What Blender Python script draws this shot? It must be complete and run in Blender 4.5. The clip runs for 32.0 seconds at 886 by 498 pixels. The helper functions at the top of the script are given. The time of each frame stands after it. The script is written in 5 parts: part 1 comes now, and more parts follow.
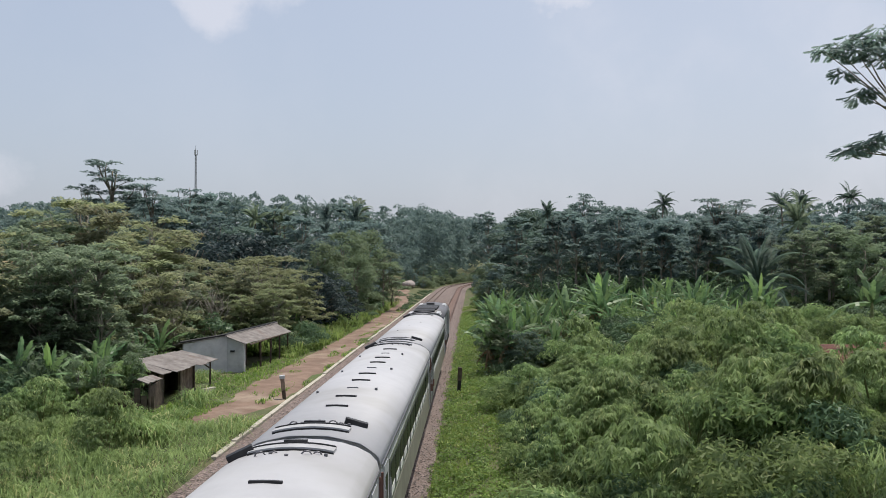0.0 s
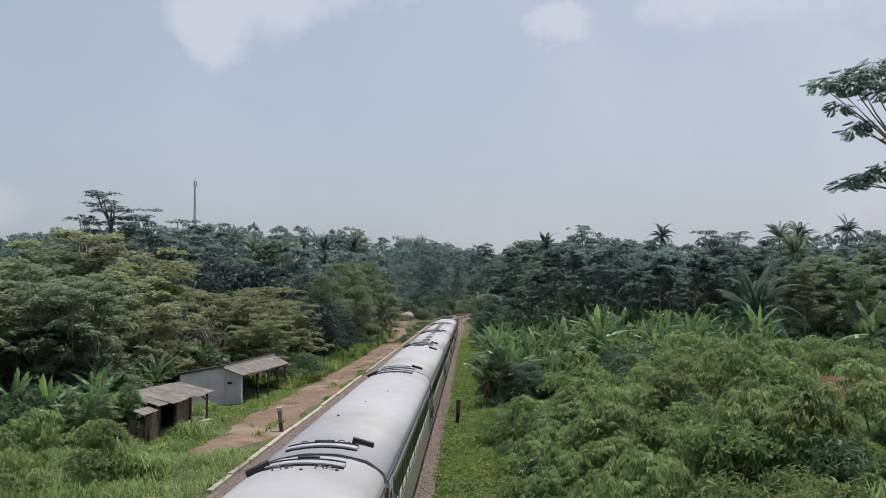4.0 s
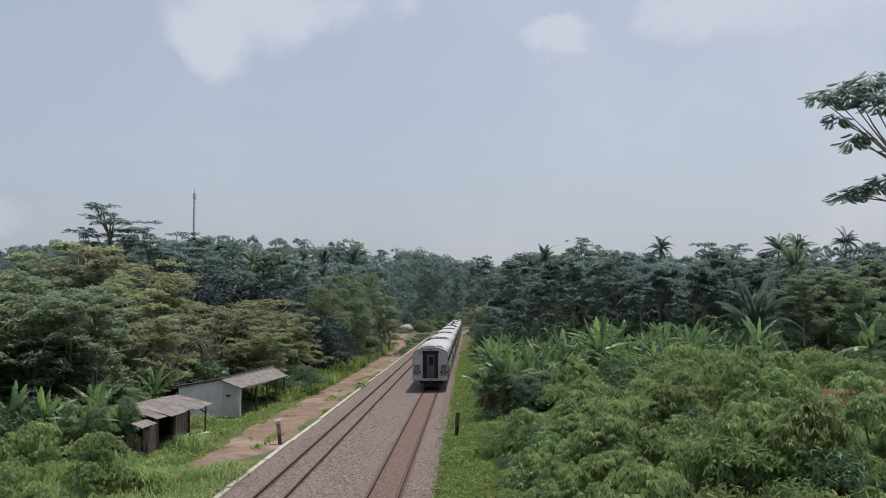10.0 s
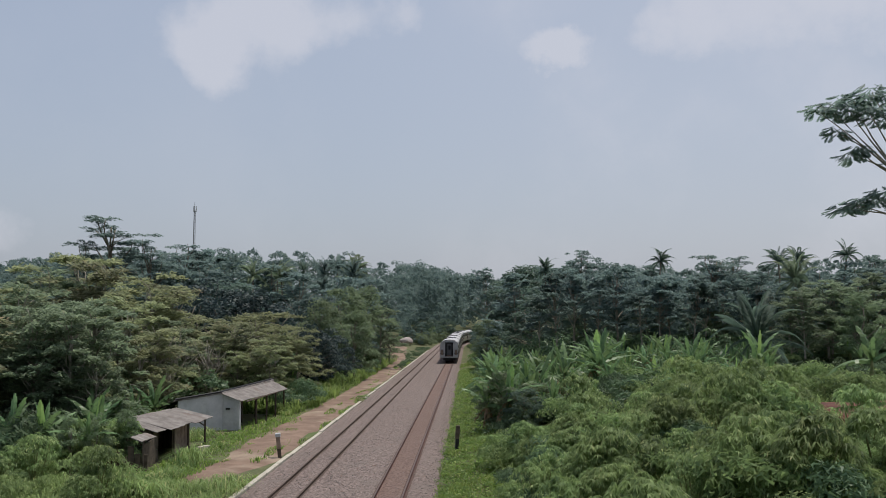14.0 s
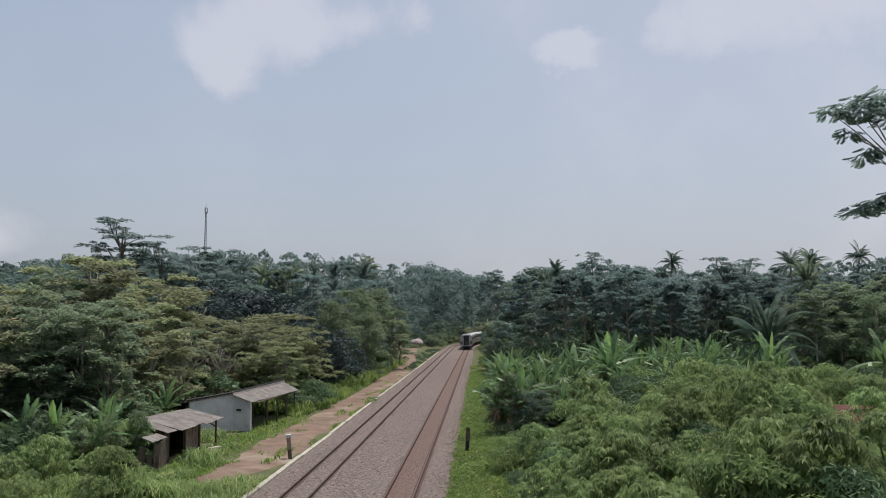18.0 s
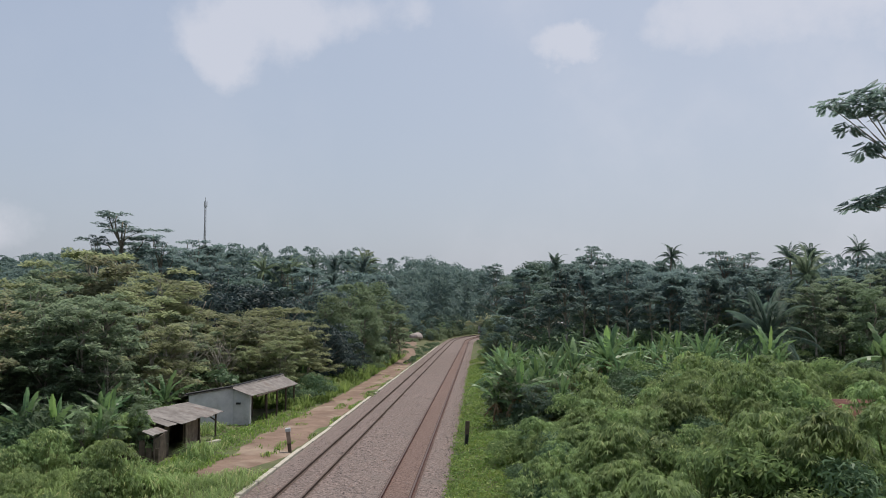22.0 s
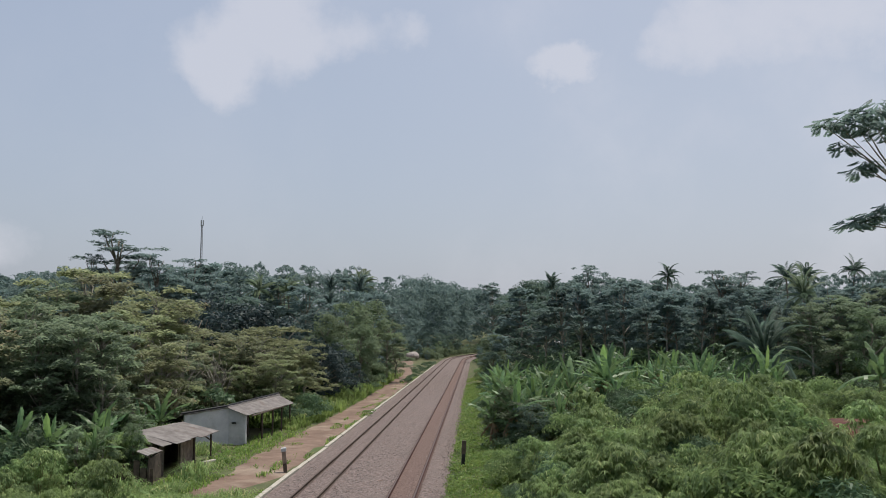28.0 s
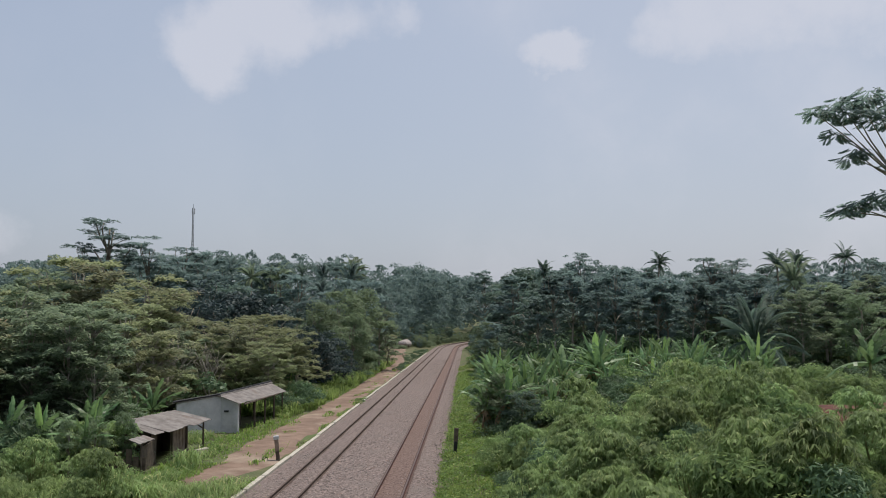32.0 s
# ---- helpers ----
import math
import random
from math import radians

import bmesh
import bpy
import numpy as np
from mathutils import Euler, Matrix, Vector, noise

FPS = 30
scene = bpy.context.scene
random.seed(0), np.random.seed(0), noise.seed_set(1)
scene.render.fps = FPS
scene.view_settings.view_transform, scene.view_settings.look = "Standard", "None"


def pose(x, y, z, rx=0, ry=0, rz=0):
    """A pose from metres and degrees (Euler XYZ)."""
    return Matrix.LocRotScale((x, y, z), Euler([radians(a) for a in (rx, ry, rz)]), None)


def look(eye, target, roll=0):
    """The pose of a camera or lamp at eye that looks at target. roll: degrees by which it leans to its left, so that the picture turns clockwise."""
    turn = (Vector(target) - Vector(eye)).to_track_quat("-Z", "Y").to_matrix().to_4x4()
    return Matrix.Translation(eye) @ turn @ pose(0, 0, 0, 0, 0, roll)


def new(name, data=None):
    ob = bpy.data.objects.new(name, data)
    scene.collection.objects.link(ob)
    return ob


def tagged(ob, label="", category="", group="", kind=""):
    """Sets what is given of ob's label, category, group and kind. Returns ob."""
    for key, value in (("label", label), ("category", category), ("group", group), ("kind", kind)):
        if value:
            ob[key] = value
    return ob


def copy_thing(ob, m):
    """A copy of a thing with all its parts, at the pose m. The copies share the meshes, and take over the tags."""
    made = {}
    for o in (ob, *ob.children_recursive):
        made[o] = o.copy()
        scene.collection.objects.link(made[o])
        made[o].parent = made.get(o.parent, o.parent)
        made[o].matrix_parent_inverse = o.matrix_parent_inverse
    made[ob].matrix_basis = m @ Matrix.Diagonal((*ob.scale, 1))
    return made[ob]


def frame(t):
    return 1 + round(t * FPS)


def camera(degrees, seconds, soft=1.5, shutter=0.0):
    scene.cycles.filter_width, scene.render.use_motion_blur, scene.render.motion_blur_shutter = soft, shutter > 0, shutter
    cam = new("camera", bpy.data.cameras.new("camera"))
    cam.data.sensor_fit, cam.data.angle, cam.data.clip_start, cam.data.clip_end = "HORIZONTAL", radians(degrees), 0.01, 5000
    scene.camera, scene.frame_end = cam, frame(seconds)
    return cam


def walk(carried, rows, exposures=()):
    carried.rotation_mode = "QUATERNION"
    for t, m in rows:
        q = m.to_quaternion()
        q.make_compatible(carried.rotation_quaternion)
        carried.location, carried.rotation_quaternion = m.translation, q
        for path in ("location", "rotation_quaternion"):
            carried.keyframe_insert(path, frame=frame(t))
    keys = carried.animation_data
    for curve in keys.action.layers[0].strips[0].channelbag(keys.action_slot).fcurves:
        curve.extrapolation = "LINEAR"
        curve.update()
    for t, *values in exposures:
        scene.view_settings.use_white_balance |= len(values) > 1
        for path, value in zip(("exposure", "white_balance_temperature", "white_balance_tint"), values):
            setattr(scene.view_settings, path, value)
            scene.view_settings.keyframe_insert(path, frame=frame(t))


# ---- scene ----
EYE = (0.0, 0.0, 6.95)


def aim(yaw, pitch, roll):
    return Matrix.Translation(EYE) @ pose(0, 0, 0, 0, 0, yaw) @ pose(0, 0, 0, 90 + pitch) @ pose(0, 0, 0, 0, 0, -roll)


cam = camera(53.35, 32.0, soft=0.7)
walk(cam, [(t, aim(y, p, r)) for t, y, p, r in (
    (0, 1.816, 0.903, 0.095), (0.5, 1.771, 1.885, -0.055), (1, 1.741, 2.177, -0.096), (1.5, 1.722, 2.321, -0.092),
    (2, 1.714, 2.464, -0.033), (2.5, 1.723, 2.608, -0.074), (3, 1.717, 2.729, -0.069), (3.5, 1.724, 2.844, -0.023),
    (5.5, 1.709, 3.126, 0.008), (6, 1.700, 3.159, 0.007), (6.5, 1.711, 3.169, -0.026), (7, 1.711, 3.164, -0.025),
    (7.5, 1.678, 3.159, -0.003), (8, 1.666, 3.186, 0.011), (8.5, 1.672, 3.293, -0.002), (9, 1.675, 3.440, 0.027),
    (9.5, 1.678, 3.584, 0.028), (10, 1.663, 3.741, 0.006), (10.5, 1.666, 3.879, 0.005), (11, 1.650, 4.045, 0.031),
    (11.5, 1.648, 4.197, 0.026), (12, 1.651, 4.326, 0.010), (12.5, 1.656, 4.451, 0.024), (13, 1.641, 4.543, 0.004),
    (13.5, 1.643, 4.575, -0.018), (14, 1.670, 4.571, 0.013), (14.5, 1.705, 4.590, -0.011), (16.5, 2.088, 4.681, -0.069),
    (17, 2.183, 4.710, -0.078), (17.5, 2.276, 4.719, -0.105), (18, 2.351, 4.674, -0.093), (18.5, 2.410, 4.586, -0.127),
    (19, 2.409, 4.439, -0.109), (19.5, 2.409, 4.264, -0.141), (20, 2.403, 4.088, -0.161), (20.5, 2.394, 3.941, -0.137),
    (21, 2.387, 3.890, -0.103), (21.5, 2.367, 4.032, -0.110), (22, 2.317, 4.281, -0.121), (22.5, 2.300, 4.516, -0.154),
    (23, 2.278, 4.718, -0.182), (23.5, 2.254, 4.916, -0.179), (24, 2.249, 5.082, -0.193), (24.5, 2.240, 5.224, -0.160),
    (25, 2.226, 5.343, -0.185), (25.5, 2.214, 5.421, -0.198), (27.5, 2.170, 5.554, -0.143), (28, 2.101, 5.508, -0.138),
    (28.5, 1.846, 5.276, -0.123), (29, 1.633, 4.995, -0.151), (29.5, 1.565, 4.722, -0.051), (30, 1.573, 4.579, -0.057),
    (30.5, 1.569, 4.552, -0.073), (31, 1.565, 4.612, -0.057), (31.5, 1.571, 4.676, -0.027), (32, 1.578, 4.727, 0.001),
)], exposures=[(0, 0.16), (0.5, 0.08), (1.0, 0.02), (8, -0.01), (12, -0.06), (14, -0.12), (17, -0.03), (19, -0.05), (21, 0.04), (23, -0.04), (32, -0.04)])

# ---- light ----
SUN_WAY = Vector((0.19, 0.3, 1.0)).normalized()
scene.view_settings.exposure = 0.0
sun = new("sun", bpy.data.lights.new("sun", "SUN"))
sun.data.energy, sun.data.angle, sun.data.color = 3.65, radians(0.6), (1.0, 0.95, 0.87)
sun.matrix_world = look((0, 0, 60), Vector((0, 0, 60)) - SUN_WAY)
world = bpy.data.worlds.new("world")
scene.world = world
world.use_nodes = True


class Nodes:
    """Short hand for building node trees."""

    def __init__(self, tree):
        self.tree = tree

    def add(self, kind, sets=None, **inputs):
        n = self.tree.nodes.new(kind)
        sets = sets or {}
        if "operation" in sets:
            n.operation = sets["operation"]
        if "use_clamp" in sets:
            n.use_clamp = sets["use_clamp"]
        if "data_type" in sets:
            n.data_type, n.blend_type = sets["data_type"], sets["blend_type"]
        if "interpolation_type" in sets:
            n.interpolation_type = sets["interpolation_type"]
        for k, v in inputs.items():
            self.put(n, k.replace("_", " "), v)
        return n

    def put(self, n, key, v):
        s = n.inputs[int(key)] if key.isdigit() else n.inputs[key]
        if isinstance(v, bpy.types.NodeSocket):
            self.tree.links.new(v, s)
        else:
            s.default_value = v

    def math(self, op, a, b=0.0, c=0.0, clamp=False):
        n = self.add("ShaderNodeMath", {"operation": op, "use_clamp": clamp})
        for i, v in enumerate((a, b, c)):
            self.put(n, str(i), v)
        return n.outputs[0]

    def mix(self, f, a, b, blend="MIX"):
        n = self.add("ShaderNodeMix", {"data_type": "RGBA", "blend_type": blend})
        self.put(n, "0", f), self.put(n, "6", a), self.put(n, "7", b)
        return n.outputs[2]

    def noise(self, vec, scale, detail=3.0, rough=0.55):
        n = self.add("ShaderNodeTexNoise", Scale=scale, Detail=detail, Roughness=rough)
        if vec is not None:
            self.put(n, "Vector", vec)
        return n.outputs["Fac"]

    def ramp(self, f, lo, hi):
        n = self.add("ShaderNodeMapRange", {"interpolation_type": "SMOOTHSTEP"})
        self.put(n, "Value", f), self.put(n, "From Min", lo), self.put(n, "From Max", hi)
        return n.outputs[0]


def rgb(r, g, b):
    return (r, g, b, 1.0)


def make_sky():
    n = Nodes(world.node_tree)
    world.node_tree.nodes.clear()
    sky = n.add("ShaderNodeTexSky")
    sky.sky_type, sky.sun_disc = "NISHITA", False
    sky.sun_elevation, sky.sun_rotation = math.asin(SUN_WAY.z), math.atan2(SUN_WAY.x, SUN_WAY.y)
    sky.air_density, sky.dust_density, sky.ozone_density = 1.3, 3.0, 1.5
    way = n.add("ShaderNodeTexCoord").outputs["Generated"]
    base = n.mix(0.55, sky.outputs[0], rgb(5.6, 6.3, 7.9))
    # soft cumulus banks: (yaw, elevation, radius, strength)
    warp = n.add("ShaderNodeTexNoise", Vector=way, Scale=11.0, Detail=6.0, Roughness=0.6)
    off = n.add("ShaderNodeVectorMath", {"operation": "SCALE"})
    sub = n.add("ShaderNodeVectorMath", {"operation": "SUBTRACT"})
    n.put(sub, "0", warp.outputs["Color"])
    sub.inputs[1].default_value = (0.5, 0.5, 0.5)
    n.put(off, "0", sub.outputs[0])
    off.inputs["Scale"].default_value = 0.085
    add = n.add("ShaderNodeVectorMath", {"operation": "ADD"})
    n.put(add, "0", way), n.put(add, "1", off.outputs[0])
    total = None
    for yaw, el, rad, strength in CLOUDS:
        c = (math.sin(radians(yaw)) * math.cos(radians(el)), math.cos(radians(yaw)) * math.cos(radians(el)), math.sin(radians(el)))
        d = n.add("ShaderNodeVectorMath", {"operation": "DISTANCE"})
        n.put(d, "0", add.outputs[0])
        d.inputs[1].default_value = c
        f = n.math("MULTIPLY", n.ramp(d.outputs["Value"], radians(rad) * 1.25, 0.0), strength)
        total = f if total is None else n.math("ADD", total, f)
    grain = n.math("SUBTRACT", n.noise(way, 16.0, 8.0, 0.62), 0.5)
    total = n.math("MULTIPLY", n.ramp(n.math("ADD", total, n.math("MULTIPLY", grain, 1.1)), 0.05, 1.0), 0.6)
    veil = n.math("MULTIPLY", n.ramp(n.noise(way, 3.0, 6.0, 0.6), 0.42, 0.8), 0.32)
    # thin haze, thicker towards the sun's side
    side = n.add("ShaderNodeSeparateXYZ", Vector=way).outputs["X"]
    haze = n.math("MULTIPLY", n.ramp(side, -0.5, 0.4), 0.2)
    veil = n.math("ADD", n.math("MULTIPLY", veil, n.math("ADD", 0.3, n.ramp(side, -0.35, 0.2))), haze)
    total = n.math("MAXIMUM", total, veil)
    tint = n.mix(total, base, rgb(7.7, 7.75, 8.5))
    bg = n.add("ShaderNodeBackground", Color=tint, Strength=0.092)
    out = n.add("ShaderNodeOutputWorld")
    n.put(out, "Surface", bg.outputs[0])


CLOUDS = [(-13.6, 18.9, 4.2, 0.95), (-17.8, 17.6, 3.0, 0.85), (-16.4, 15.9, 2.6, 0.75), (-10.8, 17.6, 2.6, 0.6), (-7.8, 19.2, 2.8, 0.75), (-4.2, 19.6, 1.8, 0.7), (-13.0, 22.5, 4.0, 0.8),
          (5.0, 17.3, 2.1, 0.95), (7.3, 17.0, 2.1, 0.95), (6.2, 16.8, 1.9, 0.8), (13.5, 18.2, 3.6, 0.55), (17.0, 19.2, 4.4, 0.65), (22.0, 19.0, 5.4, 0.65), (26.0, 17.4, 5.0, 0.5), (11.4, 17.8, 2.4, 0.45),
          (-28.8, 5.2, 2.4, 0.5), (-31.5, 4.6, 3.0, 0.5)]
make_sky()

# ---- materials ----


def material(name, rough=0.8, metal=0.0, spec=0.4):
    m = bpy.data.materials.new(name)
    m.use_nodes = True
    n = Nodes(m.node_tree)
    b = m.node_tree.nodes["Principled BSDF"]
    b.inputs["Roughness"].default_value, b.inputs["Metallic"].default_value = rough, metal
    b.inputs["Specular IOR Level"].default_value = spec
    return m, n, b


def bump(n, b, height, strength, distance):
    bp = n.add("ShaderNodeBump", Strength=strength, Distance=distance, Height=height)
    n.put(b, "Normal", bp.outputs[0])


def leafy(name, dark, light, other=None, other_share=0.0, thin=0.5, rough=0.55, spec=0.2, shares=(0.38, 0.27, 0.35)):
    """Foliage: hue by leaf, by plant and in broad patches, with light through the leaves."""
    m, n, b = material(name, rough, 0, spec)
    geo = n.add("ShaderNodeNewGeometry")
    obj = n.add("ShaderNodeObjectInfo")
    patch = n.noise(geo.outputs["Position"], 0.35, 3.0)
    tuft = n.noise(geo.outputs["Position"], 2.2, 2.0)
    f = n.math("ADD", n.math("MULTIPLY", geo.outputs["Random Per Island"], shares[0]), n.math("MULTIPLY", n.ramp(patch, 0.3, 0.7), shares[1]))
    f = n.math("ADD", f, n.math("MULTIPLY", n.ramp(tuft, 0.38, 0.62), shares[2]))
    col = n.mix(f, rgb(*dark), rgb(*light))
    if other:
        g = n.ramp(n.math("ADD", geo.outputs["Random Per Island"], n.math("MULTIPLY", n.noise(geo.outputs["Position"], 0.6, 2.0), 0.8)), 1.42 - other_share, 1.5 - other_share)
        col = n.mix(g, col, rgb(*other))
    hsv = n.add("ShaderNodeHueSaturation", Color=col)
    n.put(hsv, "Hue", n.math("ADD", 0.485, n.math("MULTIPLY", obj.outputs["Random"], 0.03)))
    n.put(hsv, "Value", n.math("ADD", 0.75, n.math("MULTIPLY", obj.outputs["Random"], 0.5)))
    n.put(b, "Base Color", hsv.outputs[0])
    t = n.add("ShaderNodeBsdfTranslucent", Color=n.mix(0.35, hsv.outputs[0], rgb(*light)))
    mix = n.add("ShaderNodeMixShader")
    n.put(mix, "0", thin), n.put(mix, "1", b.outputs[0]), n.put(mix, "2", t.outputs[0])
    m.node_tree.links.new(mix.outputs[0], m.node_tree.nodes["Material Output"].inputs[0])
    return m


def mottled(name, a, b2, scale, rough=0.85, fine=None, bump_at=0.0, bump_d=0.02, metal=0.0, third=None, third_scale=0.3, spec=0.35):
    """A surface of two tones with grain, and broad stains where third is given."""
    m, n, b = material(name, rough, metal, spec)
    pos = n.add("ShaderNodeNewGeometry").outputs["Position"]
    obj = n.add("ShaderNodeTexCoord").outputs["Object"]
    f = n.noise(obj, scale, 6.0, 0.65)
    col = n.mix(n.ramp(f, 0.3, 0.7), rgb(*a), rgb(*b2))
    if third:
        col = n.mix(n.ramp(n.noise(obj, third_scale, 4.0, 0.6), 0.5, 0.72), col, rgb(*third))
    n.put(b, "Base Color", col)
    if bump_at:
        bump(n, b, n.noise(obj, fine or scale * 4, 5.0, 0.6), bump_at, bump_d)
    return m


M = {}
# Aerial haze is put into these tree leaf colours as extra blue.
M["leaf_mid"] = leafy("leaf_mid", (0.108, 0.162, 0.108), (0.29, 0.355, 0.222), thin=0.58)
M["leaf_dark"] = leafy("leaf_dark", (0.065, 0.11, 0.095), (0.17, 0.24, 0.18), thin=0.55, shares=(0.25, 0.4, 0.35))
# Far woods: the haze blue is painted in most strongly here.
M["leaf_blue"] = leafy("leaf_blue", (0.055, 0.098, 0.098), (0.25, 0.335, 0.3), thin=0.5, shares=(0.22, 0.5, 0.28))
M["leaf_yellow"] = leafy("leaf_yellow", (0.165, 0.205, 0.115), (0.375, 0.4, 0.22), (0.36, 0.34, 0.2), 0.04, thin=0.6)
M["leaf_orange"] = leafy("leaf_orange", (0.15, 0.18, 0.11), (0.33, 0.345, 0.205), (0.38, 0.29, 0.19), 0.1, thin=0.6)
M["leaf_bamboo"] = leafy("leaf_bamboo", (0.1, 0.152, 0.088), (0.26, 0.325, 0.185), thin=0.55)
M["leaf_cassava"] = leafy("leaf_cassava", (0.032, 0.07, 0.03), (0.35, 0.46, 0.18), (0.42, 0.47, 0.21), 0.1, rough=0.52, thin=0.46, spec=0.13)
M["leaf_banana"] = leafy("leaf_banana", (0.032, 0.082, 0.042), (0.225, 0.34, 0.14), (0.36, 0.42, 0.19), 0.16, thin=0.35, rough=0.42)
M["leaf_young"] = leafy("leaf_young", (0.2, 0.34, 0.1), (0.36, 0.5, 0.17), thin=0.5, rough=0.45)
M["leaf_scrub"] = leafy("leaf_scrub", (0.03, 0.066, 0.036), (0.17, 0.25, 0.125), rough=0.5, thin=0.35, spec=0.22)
# Darker scrub green: the shade between the field's shrubs is put into it.
M["leaf_low_shade"] = leafy("leaf_low_shade", (0.02, 0.044, 0.022), (0.1, 0.155, 0.068), thin=0.25)
# Blackish green with the wood's deep shade put into the colour.
M["leaf_deep_shade"] = leafy("leaf_deep_shade", (0.02, 0.036, 0.04), (0.05, 0.078, 0.07), thin=0.25)
# Haze over the near boughs is put into this paler, bluer green.
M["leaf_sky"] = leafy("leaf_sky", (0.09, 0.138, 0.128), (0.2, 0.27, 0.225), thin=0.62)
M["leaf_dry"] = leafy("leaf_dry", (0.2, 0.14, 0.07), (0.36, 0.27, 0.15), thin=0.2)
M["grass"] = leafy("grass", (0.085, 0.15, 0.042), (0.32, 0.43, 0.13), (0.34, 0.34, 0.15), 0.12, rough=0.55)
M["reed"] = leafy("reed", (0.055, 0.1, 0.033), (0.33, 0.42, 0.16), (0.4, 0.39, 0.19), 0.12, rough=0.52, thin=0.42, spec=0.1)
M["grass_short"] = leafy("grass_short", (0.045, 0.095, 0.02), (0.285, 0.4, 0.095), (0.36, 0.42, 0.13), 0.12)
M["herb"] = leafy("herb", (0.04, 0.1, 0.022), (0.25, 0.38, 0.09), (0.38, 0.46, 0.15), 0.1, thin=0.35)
M["bark"] = mottled("bark", (0.12, 0.1, 0.075), (0.28, 0.25, 0.2), 3.0, 0.9, 20, 0.6, 0.03)
M["bark_pale"] = mottled("bark_pale", (0.2, 0.18, 0.14), (0.38, 0.35, 0.3), 2.5, 0.9, 18, 0.5, 0.03)
M["stem_green"] = mottled("stem_green", (0.1, 0.13, 0.04), (0.22, 0.22, 0.09), 4.0, 0.7)
M["soil"] = mottled("soil", (0.065, 0.085, 0.032), (0.135, 0.125, 0.062), 0.5, 0.95, 3, 0.8, 0.1, third=(0.085, 0.12, 0.038), third_scale=0.15)
M["dirt"] = mottled("dirt", (0.15, 0.098, 0.072), (0.24, 0.166, 0.123), 0.7, 0.95, 7, 0.35, 0.03, third=(0.33, 0.265, 0.2), third_scale=0.25)
M["red_soil"] = mottled("red_soil", (0.07, 0.028, 0.02), (0.14, 0.054, 0.037), 0.8, 0.95, 4, 0.8, 0.1)
M["ballast"] = mottled("ballast", (0.069, 0.053, 0.047), (0.29, 0.225, 0.2), 8.0, 0.95, 18, 0.8, 0.06, third=(0.172, 0.138, 0.122), third_scale=0.35)
M["ballast_rust"] = mottled("ballast_rust", (0.09, 0.056, 0.045), (0.235, 0.162, 0.137), 9.0, 0.95, 14, 1.0, 0.08)
st, sn, sb = material("stone", 0.9)
sgeo = sn.add("ShaderNodeNewGeometry")
scol = sn.mix(sgeo.outputs["Random Per Island"], rgb(0.1, 0.087, 0.083), rgb(0.315, 0.27, 0.25))
sn.put(sb, "Base Color", sn.mix(sn.math("GREATER_THAN", sn.noise(sgeo.outputs["Position"], 3.0), 0.62), scol, rgb(0.3, 0.2, 0.16)))
M["stone"] = st
M["rail_rust"] = mottled("rail_rust", (0.06, 0.024, 0.019), (0.125, 0.052, 0.04), 6.0, 0.75, metal=0.3)
M["rail_dark"] = mottled("rail_dark", (0.06, 0.042, 0.034), (0.12, 0.082, 0.064), 6.0, 0.7, metal=0.3)
M["rail_top"] = mottled("rail_top", (0.07, 0.042, 0.034), (0.125, 0.08, 0.065), 8.0, 0.5, metal=0.4)
# Rust beside the rail and the rail's own shading, both in this dark brown.
M["rail_rust_shade"] = mottled("rail_rust_shade", (0.05, 0.03, 0.025), (0.125, 0.078, 0.064), 8.0, 0.9, 16, 0.8, 0.05)
M["concrete"] = mottled("concrete", (0.36, 0.33, 0.27), (0.52, 0.48, 0.41), 2.0, 0.9, 20, 0.4, 0.01, third=(0.27, 0.24, 0.19), third_scale=0.9)
M["sleeper"] = mottled("sleeper", (0.12, 0.085, 0.07), (0.21, 0.155, 0.13), 3.0, 0.9)
M["roof_silver"] = mottled("roof_silver", (0.395, 0.395, 0.41), (0.46, 0.46, 0.475), 0.5, 0.55, 6, 0.05, 0.01, third=(0.355, 0.35, 0.35), third_scale=0.25)
M["body_grey"] = mottled("body_grey", (0.4, 0.41, 0.42), (0.5, 0.5, 0.51), 0.8, 0.45, third=(0.34, 0.33, 0.32), third_scale=0.7)
M["side_green"] = mottled("side_green", (0.16, 0.175, 0.15), (0.25, 0.265, 0.235), 0.8, 0.35, metal=0.3)
M["skirt"] = mottled("skirt", (0.2, 0.19, 0.155), (0.3, 0.285, 0.235), 0.9, 0.5)
M["black"] = mottled("black", (0.012, 0.012, 0.014), (0.03, 0.03, 0.032), 3.0, 0.55)
M["gangway"] = mottled("gangway", (0.006, 0.006, 0.008), (0.014, 0.014, 0.017), 3.0, 0.7)
M["door_grey"] = mottled("door_grey", (0.06, 0.062, 0.07), (0.1, 0.102, 0.112), 2.0, 0.5)
M["panel_brown"] = mottled("panel_brown", (0.16, 0.115, 0.09), (0.24, 0.18, 0.14), 3.0, 0.6)
M["stripe"] = mottled("stripe", (0.09, 0.09, 0.1), (0.13, 0.13, 0.14), 3.0, 0.5)
M["bar_grey"] = mottled("bar_grey", (0.33, 0.33, 0.335), (0.42, 0.42, 0.425), 3.0, 0.6)
M["curtain"] = mottled("curtain", (0.6, 0.6, 0.56), (0.75, 0.75, 0.7), 3.0, 0.7)
M["rust_paint"] = mottled("handrail_brown", (0.12, 0.06, 0.05), (0.2, 0.1, 0.08), 3.0, 0.5)
